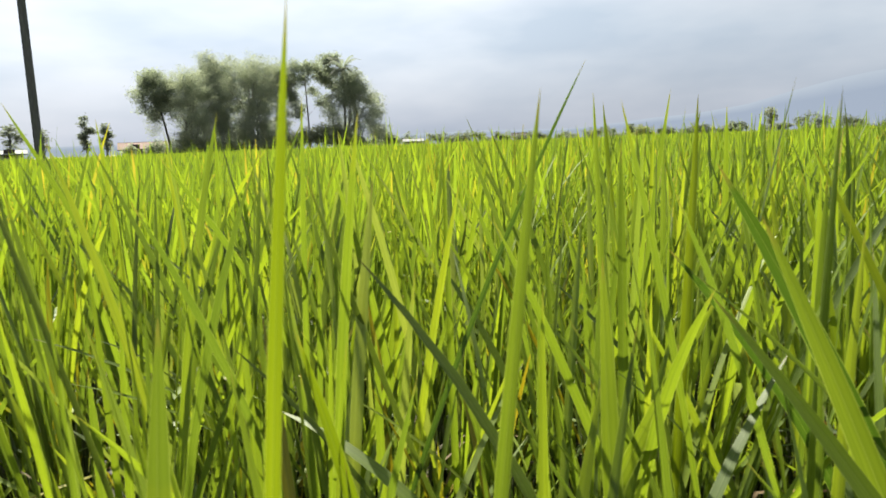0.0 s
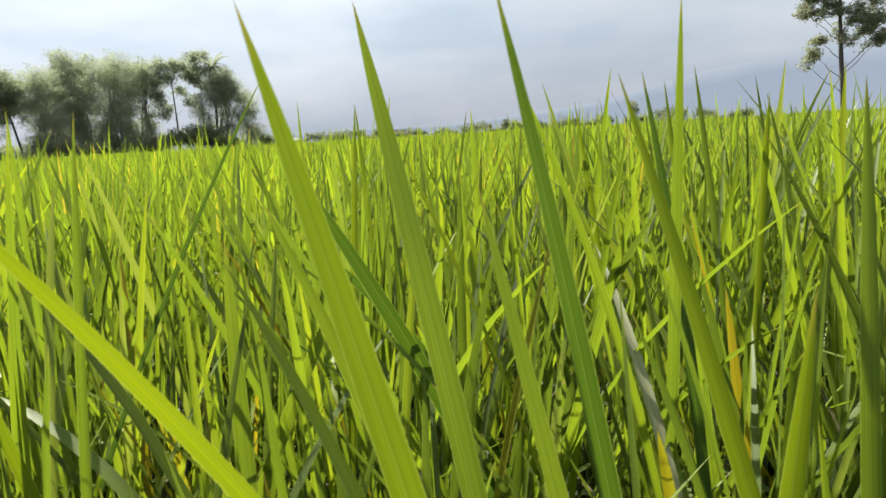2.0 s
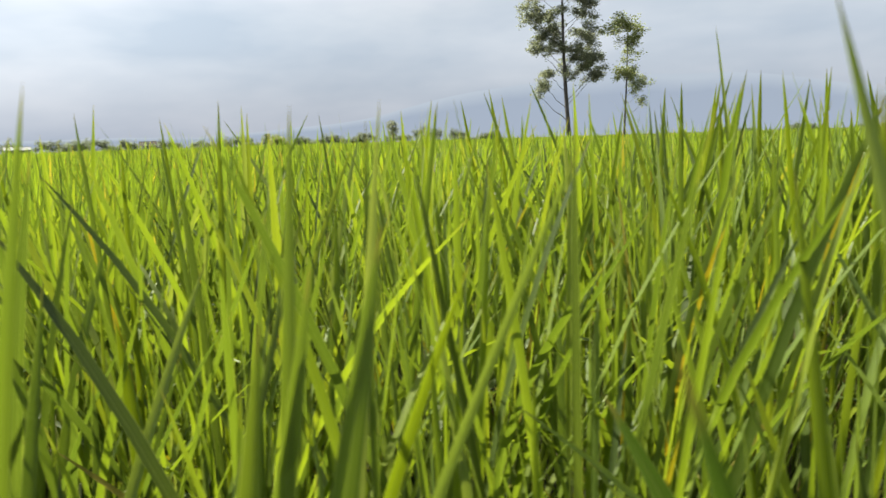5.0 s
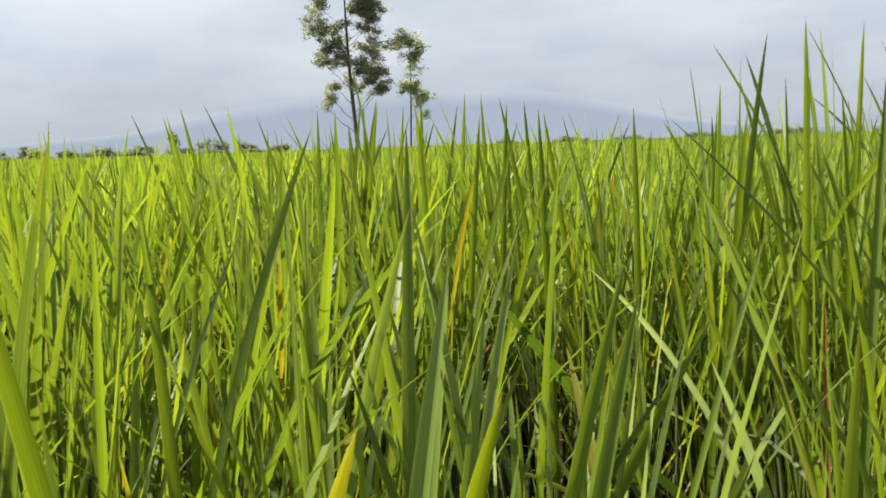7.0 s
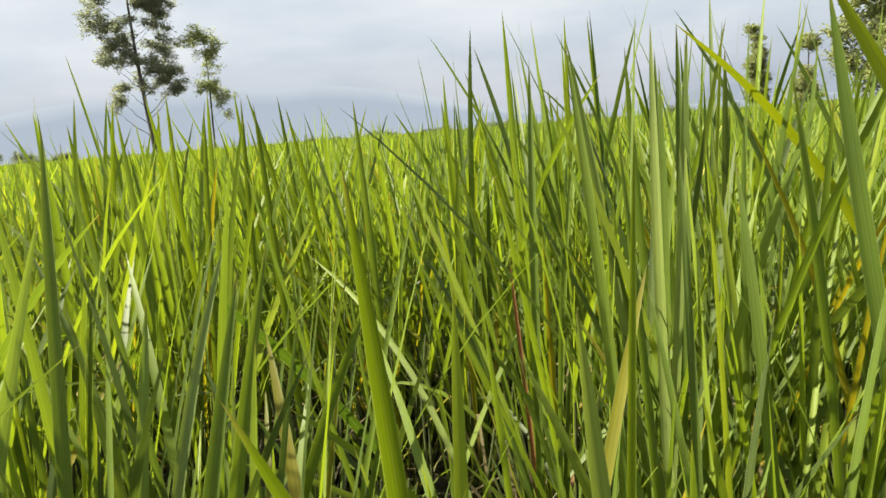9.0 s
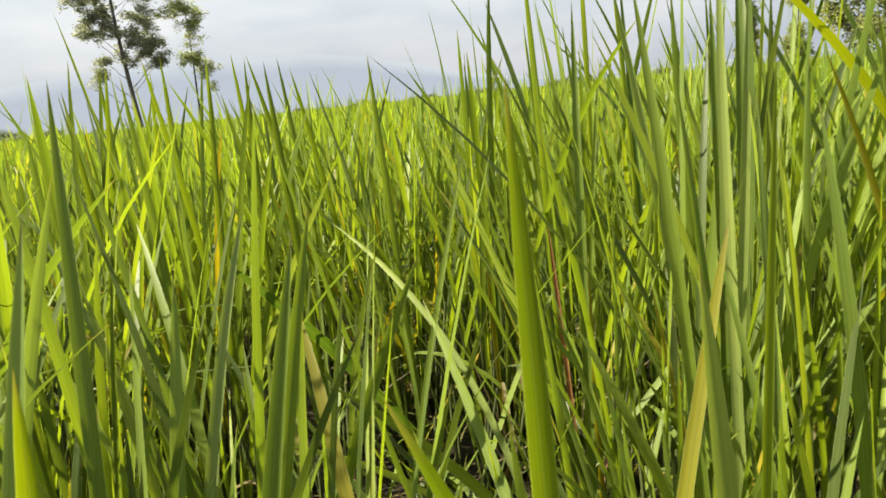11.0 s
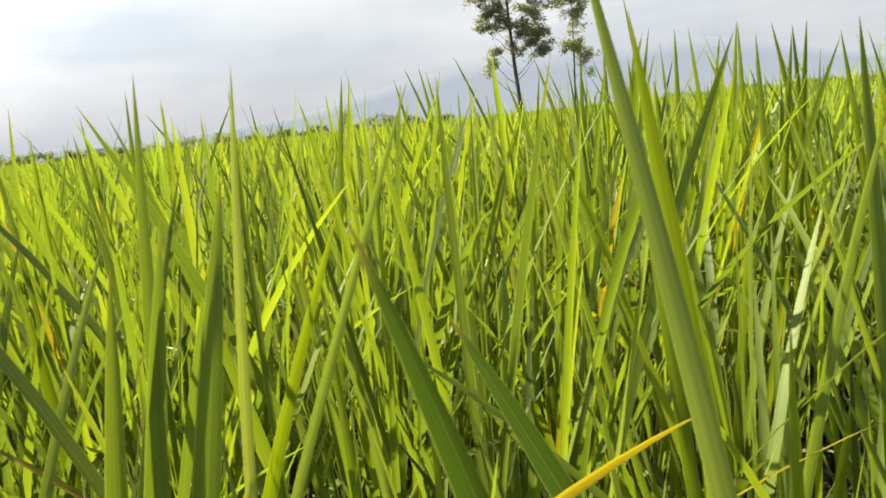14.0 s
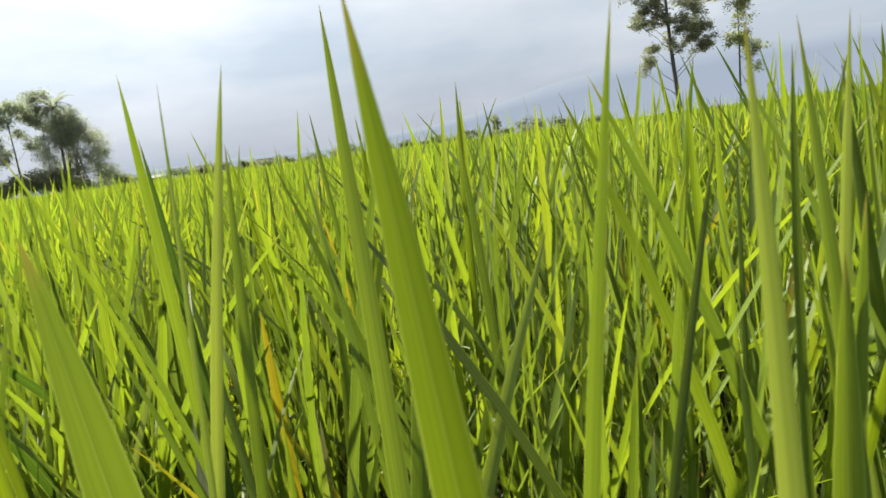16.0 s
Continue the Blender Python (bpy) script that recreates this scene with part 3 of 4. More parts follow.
grove_tree("dark round-crowned tree leaning out from the bamboo grove", -59.0, 80, 8.0, 0.15, [
    (-1.5, 8.3, 1.1, 0.9), (-2.3, 7.5, 1.0, 0.9, 0.5), (-0.9, 7.4, 1.2, 1.0, -0.6), (-2.0, 6.4, 1.1, 0.9, -0.3), (-1.0, 6.1, 1.2, 0.9, 0.6), (-2.5, 5.6, 0.6, 0.5), (-0.5, 5.2, 0.9, 0.7), (-1.4, 4.7, 0.7, 0.5, 0.4)],
    20000, GROVE_LEAF_HAZED, 11, lean=-1.6)
bamboo("dense yellowish bamboo clump, rounded and leafy to the ground", -57.6, 79, 9.6, 8.2, 46000, 21)
bamboo("tall feathery bamboo clump, grey-green and leafy", -55.6, 82, 12.0, 7.8, 46000, 22)
bamboo("tall dense bamboo clump beside the open-crowned tree", -53.1, 80, 11.3, 8.4, 52000, 23)
bamboo("narrow bamboo clump with a high feathery top", -51.0, 82, 10.8, 4.6, 22000, 24)
grove_tree("open-crowned tree with several visible bare limbs", -48.9, 80, 9.2, 0.12, [
    (-1.6, 9.0, 0.9, 0.7), (-0.4, 9.6, 0.9, 0.6, 0.4), (0.7, 9.2, 0.9, 0.7, -0.3), (1.5, 8.3, 0.8, 0.7), (-1.9, 7.7, 0.8, 0.7, 0.4), (-0.3, 8.0, 0.6, 0.5, -0.5), (0.8, 7.0, 0.6, 0.5, 0.4), (-1.5, 6.2, 0.7, 0.6), (1.4, 5.7, 0.5, 0.5), (-0.7, 4.6, 0.6, 0.6)],
    12500, GROVE_LEAF_HAZED, 13)
grove_tree("slender tree with thin trunk and feathery crown", -46.9, 82, 9.8, 0.09, [
    (-0.7, 10.2, 0.7, 0.6), (0.2, 10.6, 0.6, 0.5, 0.3), (-0.9, 9.0, 0.7, 0.6, 0.3), (0.4, 9.2, 0.8, 0.6, -0.3), (-0.4, 7.8, 0.6, 0.6), (0.6, 7.6, 0.6, 0.6), (-0.8, 6.2, 0.4, 0.5)],
    8500, GROVE_LEAF_HAZED, 16)
palm("coconut palm rising over the grove", -46.1, 80, 9.2, 2.0, 15)
bamboo("leafy dark green bamboo clump with a full rounded top", -45.3, 79, 9.3, 6.4, 44000, 25)
shrub("dark low hedge of bushes under the grove", -48.4, 76, 4.0, 11.0, 17000, 0.12, TREE_LEAF_HAZED, 31)
shrub("broad dark bushes at the foot of the bamboo", -55.0, 76, 3.2, 12.0, 14000, 0.12, TREE_LEAF_HAZED, 32)
shrub("light green banana-like bush before the hedge", -45.6, 74, 2.6, 1.5, 500, 0.22, TREE_LEAF_LIGHT, 33)
shrub("small grey-green bush beside the grove", -43.0, 84, 3.5, 3.0, 5000, 0.12, FAR_LEAF_HAZED, 34)
shrub("grey-green bushes beside the farmhouse", -59.9, 90, 2.9, 3.4, 1800, 0.15, GROVE_LEAF_HAZED, 35)
shrub("small bush at the end of the farmhouse", -62.1, 90, 2.4, 1.6, 900, 0.14, GROVE_LEAF_HAZED, 36)
building("house", "low farmhouse with a faded pink clay roof", -61.0, 96, (5.4, 4.0), 1.45, 2.15, PLASTER, ROOF_TILE)
building("shed", "far white shed with a pale metal roof", -70.3, 95, (4.6, 3.6), 1.35, 1.7, PLASTER, ZINC)
building("hut", "small dark field hut with a low roof", -32.1, 130, (1.9, 1.8), 1.3, 1.9, DARK_WOOD, DARK_WOOD, door=False)
building("shed", "far white shed roof among bushes", -40.6, 150, (3.6, 3.0), 1.3, 1.75, PLASTER, ZINC, door=False)
FAR = "far trees on the field's edge"
broad_tree("small upright far tree with a dark crown", -64.9, 110, 6.8, 1.9, 1.0, 2200, 0.17, FAR_LEAF_HAZED, 41, group=FAR, many=6)
broad_tree("small far tree with a light uneven crown", -63.6, 115, 5.4, 2.1, 1.3, 1800, 0.17, FAR_LEAF_HAZED, 42, group=FAR, many=6)
broad_tree("thin far tree pale in the haze", -67.6, 140, 5.8, 1.5, 1.5, 600, 0.22, FAR_LEAF_HAZED, 43, group=FAR, many=6)
broad_tree("round far tree behind the pole", -69.6, 100, 5.0, 2.4, 1.0, 900, 0.2, FAR_LEAF_HAZED, 44, group=FAR, many=6)
broad_tree("small conical far tree, dark grey-green", -13.8, 120, 4.4, 1.7, 0.6, 900, 0.17, TREE_LEAF_HAZED, 45, group=FAR, many=6)
for k, (az, dist, h, w, what) in enumerate((
        (-22.8, 110, 2.9, 3.0, 0), (-19.1, 115, 2.9, 4.8, 1), (-16.7, 120, 2.4, 4.0, 1), (-31.9, 120, 2.7, 2.0, 1), (-28.4, 125, 1.9, 2.2, 1),
        (-26.8, 125, 2.5, 1.3, 1), (-37.0, 120, 3.0, 4.0, 1), (-24.9, 140, 2.2, 3.4, 1), (-11.0, 130, 2.2, 4.4, 1), (-34.6, 150, 2.2, 3.6, 1),
        (-8.0, 150, 2.1, 6.0, 1), (12.5, 160, 2.0, 7.5, 1), (17.0, 150, 2.3, 8.0, 1), (21.5, 160, 2.1, 7.0, 1), (27.0, 150, 2.3, 8.0, 1), (33.0, 140, 2.6, 8.0, 1), (40.0, 130, 2.6, 9.0, 1))):
    shrub("far bush at the edge of the field", az, dist, h, w, int(500 * w), 0.15, TREE_LEAF_LIGHT if what == 0 else FAR_LEAF_HAZED, 60 + k, group="far bushes")

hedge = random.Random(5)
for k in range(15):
    shrub("hazy grey-green bushes far behind the field", -41 + 2.5 * k, 150 + hedge.uniform(-8, 15), hedge.uniform(2.8, 4.6), hedge.uniform(4, 8), 2600, 0.17, FAR_LEAF_HAZED, 120 + k, group="far bushes")

# trees on the near bank
BANK = "pollarded trees"
tree_of_lobes("tree", "pollarded narrow tree, a leafy column with a round top", bearing(45.9, 34), 3.6, 0.08, [
    lobe(0.0, 3.88, 0.30, 0.17), lobe(0.12, 3.68, 0.22, 0.14), lobe(0.02, 3.35, 0.16, 0.16), lobe(-0.05, 2.98, 0.30, 0.24), lobe(0.18, 2.7, 0.26, 0.28), lobe(-0.28, 2.6, 0.24, 0.26), lobe(-0.1, 2.3, 0.28, 0.3),
    lobe(0.1, 2.0, 0.32, 0.30), lobe(0.22, 1.6, 0.28, 0.3), lobe(-0.08, 1.45, 0.32, 0.3), lobe(0.1, 1.0, 0.34, 0.3)], 17000, 0.06, TREE_LEAF_LIGHT, 71, group=BANK, bunch=40, spread=0.09)
tree_of_lobes("tree", "thin pollarded tree with a ball of leaves on a bare stem", bearing(49.3, 36), 3.4, 0.06, [
    lobe(0.0, 3.55, 0.30, 0.18), lobe(0.02, 3.25, 0.33, 0.2), lobe(-0.03, 3.4, 0.28, 0.2), lobe(-0.42, 1.8, 0.34, 0.38), lobe(-0.1, 2.0, 0.22, 0.26), lobe(0.02, 1.5, 0.30, 0.4), lobe(-0.3, 1.2, 0.44, 0.34)], 12000, 0.06, TREE_LEAF_LIGHT, 72, group=BANK, bunch=40, spread=0.09)
bank_tree = tree_of_lobes("tree", "broad leafy tree with large glossy leaves on the field bank", bearing(54.6, 26), 5.4, 0.12, [
    lobe(*l) for l in ((-1.75, 3.0, 0.18, 0.16), (-1.55, 2.2, 0.24, 0.22), (-1.4, 2.75, 0.22, 0.22), (-1.25, 1.8, 0.32, 0.3), (-1.15, 3.2, 0.26, 0.26), (-1.0, 3.9, 0.3, 0.3), (-0.8, 2.5, 0.40, 0.36, 0.3),
                       (-0.6, 4.5, 0.42, 0.38, -0.3), (-0.5, 3.4, 0.44, 0.4, 0.4), (-0.6, 1.5, 0.44, 0.36), (0.0, 5.1, 0.46, 0.4, 0.3), (0.2, 4.1, 0.5, 0.44, -0.4), (0.1, 2.6, 0.54, 0.46, -0.2),
                       (0.8, 4.8, 0.46, 0.4), (1.0, 3.5, 0.54, 0.46, 0.4), (0.9, 2.1, 0.54, 0.46), (1.6, 3.9, 0.46, 0.4), (1.7, 2.7, 0.46, 0.46, -0.3), (0.3, 1.4, 0.54, 0.36))],
    24000, 0.08, TREE_LEAF_LIGHT, 73, bunch=16, spread=0.14)
bank_tree.rotation_euler.z = -radians(54.6)


def utility_pole(az, dist):
    pole = empty("utility_pole", bearing(az, dist), "dark weathered utility pole standing in the rice", "pole")
    part("shaft", raw_mesh("shaft", *tube([(0, 0, 0), (0, 0, 0.25), (0.02, 0, 4.0), (0.03, 0, 7.4)], [0.075, 0.066, 0.058, 0.05], 14), POLE_WOOD), pole)
    return pole


utility_pole(-68.2, 13.0)


# ---- rice ----
def blade_width(s, sheath=0.32, blunt=5.5):
    if s < sheath:
        return 0.30 + 0.05 * s / sheath
    u = (s - sheath) / (1 - sheath)
    if u < 0.3:
        return 0.35 + 0.65 * math.sin(u / 0.3 * math.pi / 2)
    return max(0.0, 1 - ((u - 0.3) / 0.7) ** blunt)


def blade_mesh(name, bend, kink, fold, twist, mat, width=0.0052, seg=10, wave=0.0):
    """A rice leaf of length 1 that rises from its sheath: folded along the midrib, tapering to a fine tip. Its width is for a length of 1 m."""
    verts, uvs, faces = [], [], []
    x = z = last = 0.0
    for k in range(seg + 1):
        s = 1 - (1 - k / seg) ** 1.7       # closer steps towards the tip
        a = radians(bend * s * s + (kink if s > 0.66 else 0.0))
        x += math.sin(a) * (s - last)
        z += math.cos(a) * (s - last)
        last = s
        w = width * blade_width(s)
        tw = radians(twist * s + wave * math.sin(9 * s))
        side = Vector((math.sin(tw) * math.cos(a), math.cos(tw), -math.sin(tw) * math.sin(a)))
        nrm = Vector((math.cos(a), 0, -math.sin(a)))
        f = fold * (1.5 if s < 0.25 else 1 - 0.5 * s)
        for u in (-1, 0, 1):
            q = Vector((x, 0, z)) + side * w * u + nrm * (w * f * (1 if u == 0 else 0))
            verts.append(tuple(q))
            uvs.append(((u + 1) / 2, s))
    for k in range(seg):
        b = 3 * k
        faces += [(b, b + 1, b + 4, b + 3), (b + 1, b + 2, b + 5, b + 4)]
    return raw_mesh(name, verts, faces, mat, uvs)


SHAPES = [(4, 0, 0.7, 20, 0), (10, 0, 0.6, -25, 0), (16, 0, 0.5, 40, 4), (22, 0, 0.5, -50, 5), (30, 0, 0.6, 15, 3), (8, 0, 0.8, 70, 0),
          (14, 0, 0.3, -80, 6), (45, 0, 0.4, 25, 4), (-6, 0, 0.5, -35, 0), (18, 0, 0.5, 100, 0)]
BENT = [(80, 0, 0.4, 20, 4), (20, 75, 0.4, -20, 5), (110, 0, 0.35, 40, 3), (12, 110, 0.45, 20, 0)]
BLADES = [blade_mesh("leaf", b, k, f, t, RICE_NEAR, wave=w) for b, k, f, t, w in SHAPES]
BLADES_BENT = [blade_mesh("leaf", b, k, f, t, RICE_NEAR, wave=w, seg=12) for b, k, f, t, w in BENT]
BLADES_PALE = [blade_mesh("leaf", b, k, f, t, RICE_PALE_SHEEN, wave=w) for b, k, f, t, w in SHAPES[:7] + SHAPES[:1]]
BLADES_YELLOW = [blade_mesh("leaf", b, k, f, t, RICE_YELLOW, wave=w) for b, k, f, t, w in SHAPES[:5] + BENT[:2]]
BLADES_DRY = [blade_mesh("leaf", b, k, f, t, RICE_DRY, wave=w, width=0.0034) for b, k, f, t, w in SHAPES[3:5] + BENT]


def near_way(q):
    """Distance of a place from the line along which the lens is carried."""
    x = min(max(q.x, -1.0), 0.13)
    return (q - Vector((x, 0.0, EYE))).length


def too_near(m, me, gap):
    for k in range(0, len(me.vertices), 3):
        q = m @ me.vertices[k].co
        far = near_way(q)
        if q.y > -0.3 and (far < gap - (0.1 if q.z < 0.6 else 0.0) or (far < (1.7 if q.x > 0.42 else 1.2) and q.z - EYE > (0.085 if q.x < 0.6 else 0.17) * far)):
            return True
    return False


def rice_height(x, y):
    return 0.815 + 0.10 * math.exp(-((x - 0.18) ** 2 + (y - 1.5) ** 2) / 0.16) + 0.15 * math.exp(-((x - 0.8) ** 2 + (y - 0.65) ** 2) / 0.22) + 0.10 * math.exp(-((x - 1.15) ** 2 + (y - 1.05) ** 2) / 0.30) + 0.05 * noise.noise(Vector((x * 0.9, y * 0.9, 0.3))) + 0.03 * noise.noise(Vector((x * 3.1, y * 3.1, 5.0)))


STEMS = ([], [])


def grow_stems(x, y, rnd, many=15):
    """The sheathed stems of one hill of rice, splayed from the root; all hills share one mesh."""
    verts, faces = STEMS
    for n in range(many):
        a, r = rnd.uniform(0, 6.283), 0.04 * math.sqrt(rnd.random())
        lean, tall = rnd.uniform(0.02, 0.10), rnd.uniform(0.22, 0.44)
        foot = Vector((x + r * math.cos(a), y + r * math.sin(a), -0.01))
        head = foot + Vector((lean * math.cos(a), lean * math.sin(a), tall))
        v, f = tube([foot, foot.lerp(head, 0.5) - Vector((0, 0, 0.004)), head], [0.0042, 0.0036, 0.0022], 5)
        faces += [tuple(i + len(verts) for i in q) for q in f]
        verts += v


def rice_plant(x, y, rnd, leaves, lying=0.0):
    plant = empty("rice_plant", (x, y, 0.0), "bright green rice plant with upright narrow leaves", "rice plant", "rice plants at the field's edge")
    top = rice_height(x, y) * rnd.uniform(0.94, 1.06)
    grow_stems(x, y, rnd, 5 if lying else 15)
    for n in range(leaves):
        a = rnd.uniform(0, 2 * math.pi)
        r = 0.038 * math.sqrt(rnd.random())
        root = Vector((r * math.cos(a), r * math.sin(a), -0.01))
        spin = math.degrees(a) + rnd.gauss(0, 50)
        roll = rnd.random()
        if rnd.random() < lying:
            me, size, tilt = rnd.choice(BLADES_BENT), rnd.uniform(0.45, 0.75), rnd.uniform(15, 55)
        elif roll < 0.062:
            me, size, tilt = rnd.choice(BLADES_YELLOW), rnd.uniform(0.45, 0.92), rnd.uniform(4, 26)
        elif roll < 0.10:
            me, size, tilt = rnd.choice(BLADES_DRY), rnd.uniform(0.35, 0.75), rnd.uniform(8, 45)
        elif roll < 0.16:
            me, size, tilt = rnd.choice(BLADES_BENT), rnd.uniform(0.6, 0.95), rnd.uniform(3, 18)
        elif roll < 0.38:
            me, size, tilt = rnd.choice(BLADES), rnd.uniform(0.40, 0.75), rnd.uniform(5, 30)
        else:
            me, size, tilt = rnd.choice(BLADES), rnd.uniform(0.66, 1.07), abs(rnd.gauss(3, 9.5))
        if me in BLADES and rnd.random() < (0.05 if x > 0.5 else 0.12 if x > 0.0 else 0.08):
            me = rnd.choice(BLADES_PALE)
        size *= top
        wide = rnd.choice((0.5, 0.65, 0.8, 0.95, 1.15)) * rnd.uniform(0.9, 1.12) / max(0.55, size)
        # what would brush the lens has been bent down or grazed shorter
        for shrink in (1.0, 0.8, 0.62, 0.45):
            long = size * shrink
            m = Matrix.Translation(root) @ Matrix.Rotation(radians(spin), 4, "Z") @ Matrix.Rotation(radians(tilt), 4, "Y") @ Matrix.Diagonal((long, size * wide, long, 1))
            if not too_near(Matrix.Translation((x, y, 0)) @ m, me, 0.58 if x > 0.25 else 0.40):
                part("leaf", me, plant, at=m)
                break
    return plant


def tall_leaf(root, tip, bow, width, face, mat):
    """A rice plant whose one long leaf rises from root to tip, bowed off the straight line, with a few short leaves at its foot."""
    plant = empty("rice_plant", (root[0], root[1], 0.0), "rice plant with one long leaf rising above its neighbours", "rice plant", "rice plants at the field's edge")
    a, c = Vector((root[0], root[1], -0.01)), Vector(tip)
    b = (a + c) / 2 + Vector(bow)
    see = Vector((math.sin(radians(face)), math.cos(radians(face)), 0.0))
    verts, uvs, faces, seg = [], [], [], 20
    rnd = random.Random(int(abs(tip[0] * 7919 + tip[1] * 104729) * 100))
    turn = radians(rnd.uniform(-14, 14))
    for k in range(seg + 1):
        s = 1 - (1 - k / seg) ** 1.7
        q = (1 - s) ** 2 * a + 2 * s * (1 - s) * b + s * s * c
        way = (2 * (1 - s) * (b - a) + 2 * s * (c - b)).normalized()
        side = way.cross(see).normalized()
        side = Matrix.Rotation(turn * (0.4 + 0.8 * s), 3, way) @ side
        nrm = side.cross(way)
        w = width / 2 * blade_width(s, 0.12, 7.0)
        for u in (-1, 0, 1):
            verts.append(tuple(q + side * (w * u * (1 + 0.03 * math.sin(23 * s + 2 * u))) + nrm * (0.42 * w if u == 0 else 0) - Vector((a.x, a.y, 0))))
            uvs.append(((u + 1) / 2, s))
    for k in range(seg):
        n = 3 * k
        faces += [(n, n + 1, n + 4, n + 3), (n + 1, n + 2, n + 5, n + 4)]
    part("leaf", raw_mesh("leaf", verts, faces, mat, uvs), plant)
    for n in range(4):
        me, size = rnd.choice(BLADES), rnd.uniform(0.4, 0.62)
        m = Matrix.Rotation(rnd.uniform(0, 6.28), 4, "Z") @ Matrix.Rotation(radians(rnd.uniform(3, 25)), 4, "Y") @ Matrix.Diagonal((size, 0.75, size, 1))
        if not too_near(Matrix.Translation((root[0], root[1], 0)) @ m, me, 0.28):
            part("leaf", me, plant, at=m)
    return plant


NEAR_R, PITCH = 2.2, 0.20


def grid_hills(r0, r1, az0, az1, pitch, rng):
    n = int(r1 / pitch) + 2
    gx, gy = np.meshgrid(np.arange(-n, n + 1) * pitch, np.arange(-n, n + 1) * pitch)
    p = np.stack([gx.ravel(), gy.ravel()], 1) + rng.normal(size=(gx.size, 2)) * pitch * 0.2
    turn = radians(14)
    p = p @ np.array([[math.cos(turn), -math.sin(turn)], [math.sin(turn), math.cos(turn)]])
    d, az = np.hypot(*p.T), np.degrees(np.arctan2(p[:, 0], p[:, 1]))
    keep = (d >= r0) & (d < r1) & (az > az0) & (az < az1)
    return p[keep] + np.array([HOME.x, HOME.y])


def build_near_rice():
    rng, rnd = np.random.default_rng(8), random.Random(8)
    for x, y in grid_hills(0.0, NEAR_R, -82, 78, PITCH, rng):
        q = Vector((x, y, EYE))
        if near_way(q) < 0.13:
            continue
        bare = ((x - 0.33) / 0.36) ** 2 + ((y - 0.90) / 0.43) ** 2 < 1.0      # a gap where little has grown
        rice_plant(x, y, rnd, 4 if bare else (54 if x > 0.45 else 50) if near_way(q) < 1.0 else 36, 0.4 if bare else 0.0)


def rice_stuff(name, label, hills, per, seg, rng, wide=1.0, low=0.55, high=1.03):
    """The crop farther off, as one mesh of blades."""
    p = np.repeat(hills, per, axis=0)
    n = len(p)
    a = rng.uniform(0, 2 * np.pi, n)
    r = 0.055 * np.sqrt(rng.random(n))
    base = np.stack([p[:, 0] + r * np.cos(a), p[:, 1] + r * np.sin(a), np.zeros(n)], 1)
    top = np.repeat(np.array([rice_height(x, y) for x, y in hills]) * rng.uniform(0.93, 1.06, len(hills)), per)
    length = top * np.where(rng.random(n) < 0.04, rng.uniform(1.0, high + 0.06, n), rng.uniform(low, high, n))
    tilt = np.radians(np.abs(rng.normal(2, 9, n)))
    bend = np.radians(np.where(rng.random(n) < 0.07, rng.uniform(60, 130, n), rng.normal(11, 10, n)))
    spin = a + rng.normal(0, 0.8, n)
    face = rng.uniform(0, np.pi, n)
    width = 0.0052 * wide * rng.uniform(0.6, 1.25, n)
    out = np.stack([np.cos(spin), np.sin(spin), np.zeros(n)], 1)
    side0 = np.stack([np.cos(face), np.sin(face), np.zeros(n)], 1)
    c, rows = base.copy(), []
    steps = [1 - (1 - k / seg) ** 1.5 for k in range(seg + 1)]
    prof = [blade_width(s) for s in steps]
    for k, s in enumerate(steps):
        if k:
            ang = (tilt + bend * s * s)[:, None]
            c = c + (out * np.sin(ang) + np.array([0, 0, 1.0]) * np.cos(ang)) * (length * (s - steps[k - 1]))[:, None]
        w = (width * max(prof[k], 0.02))[:, None]
        rows += [c - side0 * w, c + side0 * w]
    v = np.stack(rows, 1).reshape(-1, 3)
    i = np.arange(n)[:, None] * (2 * (seg + 1))
    f = np.concatenate([i + np.array([2 * k, 2 * k + 1, 2 * k + 3, 2 * k + 2]) for k in range(seg)])
    me = bpy.data.meshes.new(name)
    me.vertices.add(len(v))
    me.vertices.foreach_set("co", v.astype(np.float32).ravel())
    me.loops.add(len(f) * 4)
    me.loops.foreach_set("vertex_index", f.astype(np.int32).ravel())
    me.polygons.add(len(f))
    me.polygons.foreach_set("loop_start", (np.arange(len(f)) * 4).astype(np.int32))
    me.materials.append(RICE_CROP)
    me.update(calc_edges=True)
    me.validate()
    tagged(new(name, me), label, "rice", kind="stuff")


build_near_rice()
tagged(new("rice_stems", raw_mesh("rice_stems", *STEMS, RICE_STEM_SHADED)), "dull green sheathed rice stems, painted darker for the shade under the leaves", "rice stems", kind="stuff")
field = np.random.default_rng(77)
rice_stuff("rice_crop", "dense green rice crop in the middle of the paddy", grid_hills(NEAR_R, 4.2, -90, 86, PITCH, field), 42, 6, field)
rice_stuff("rice_crop", "dense green rice crop beyond the nearest rows", grid_hills(4.2, 7.0, -86, 82, PITCH, field), 30, 4, field, wide=1.25)
rice_stuff("rice_crop", "rice crop stretching away over the paddy", grid_hills(7.0, 20.0, -84, 78, 0.24, field), 12, 3, field, wide=2.1)
rice_stuff("rice_crop", "far rice crop towards the trees", grid_hills(20.0, 72.0, -80, 72, 0.8, field), 15, 2, field, wide=5.0, low=0.85)
behind = grid_hills(0.3, 6.0, -180, 180, 0.26, field)
behind = behind[(behind[:, 1] < -0.3) & (np.abs(np.degrees(np.arctan2(behind[:, 0] - HOME.x, behind[:, 1]))) > 80)]
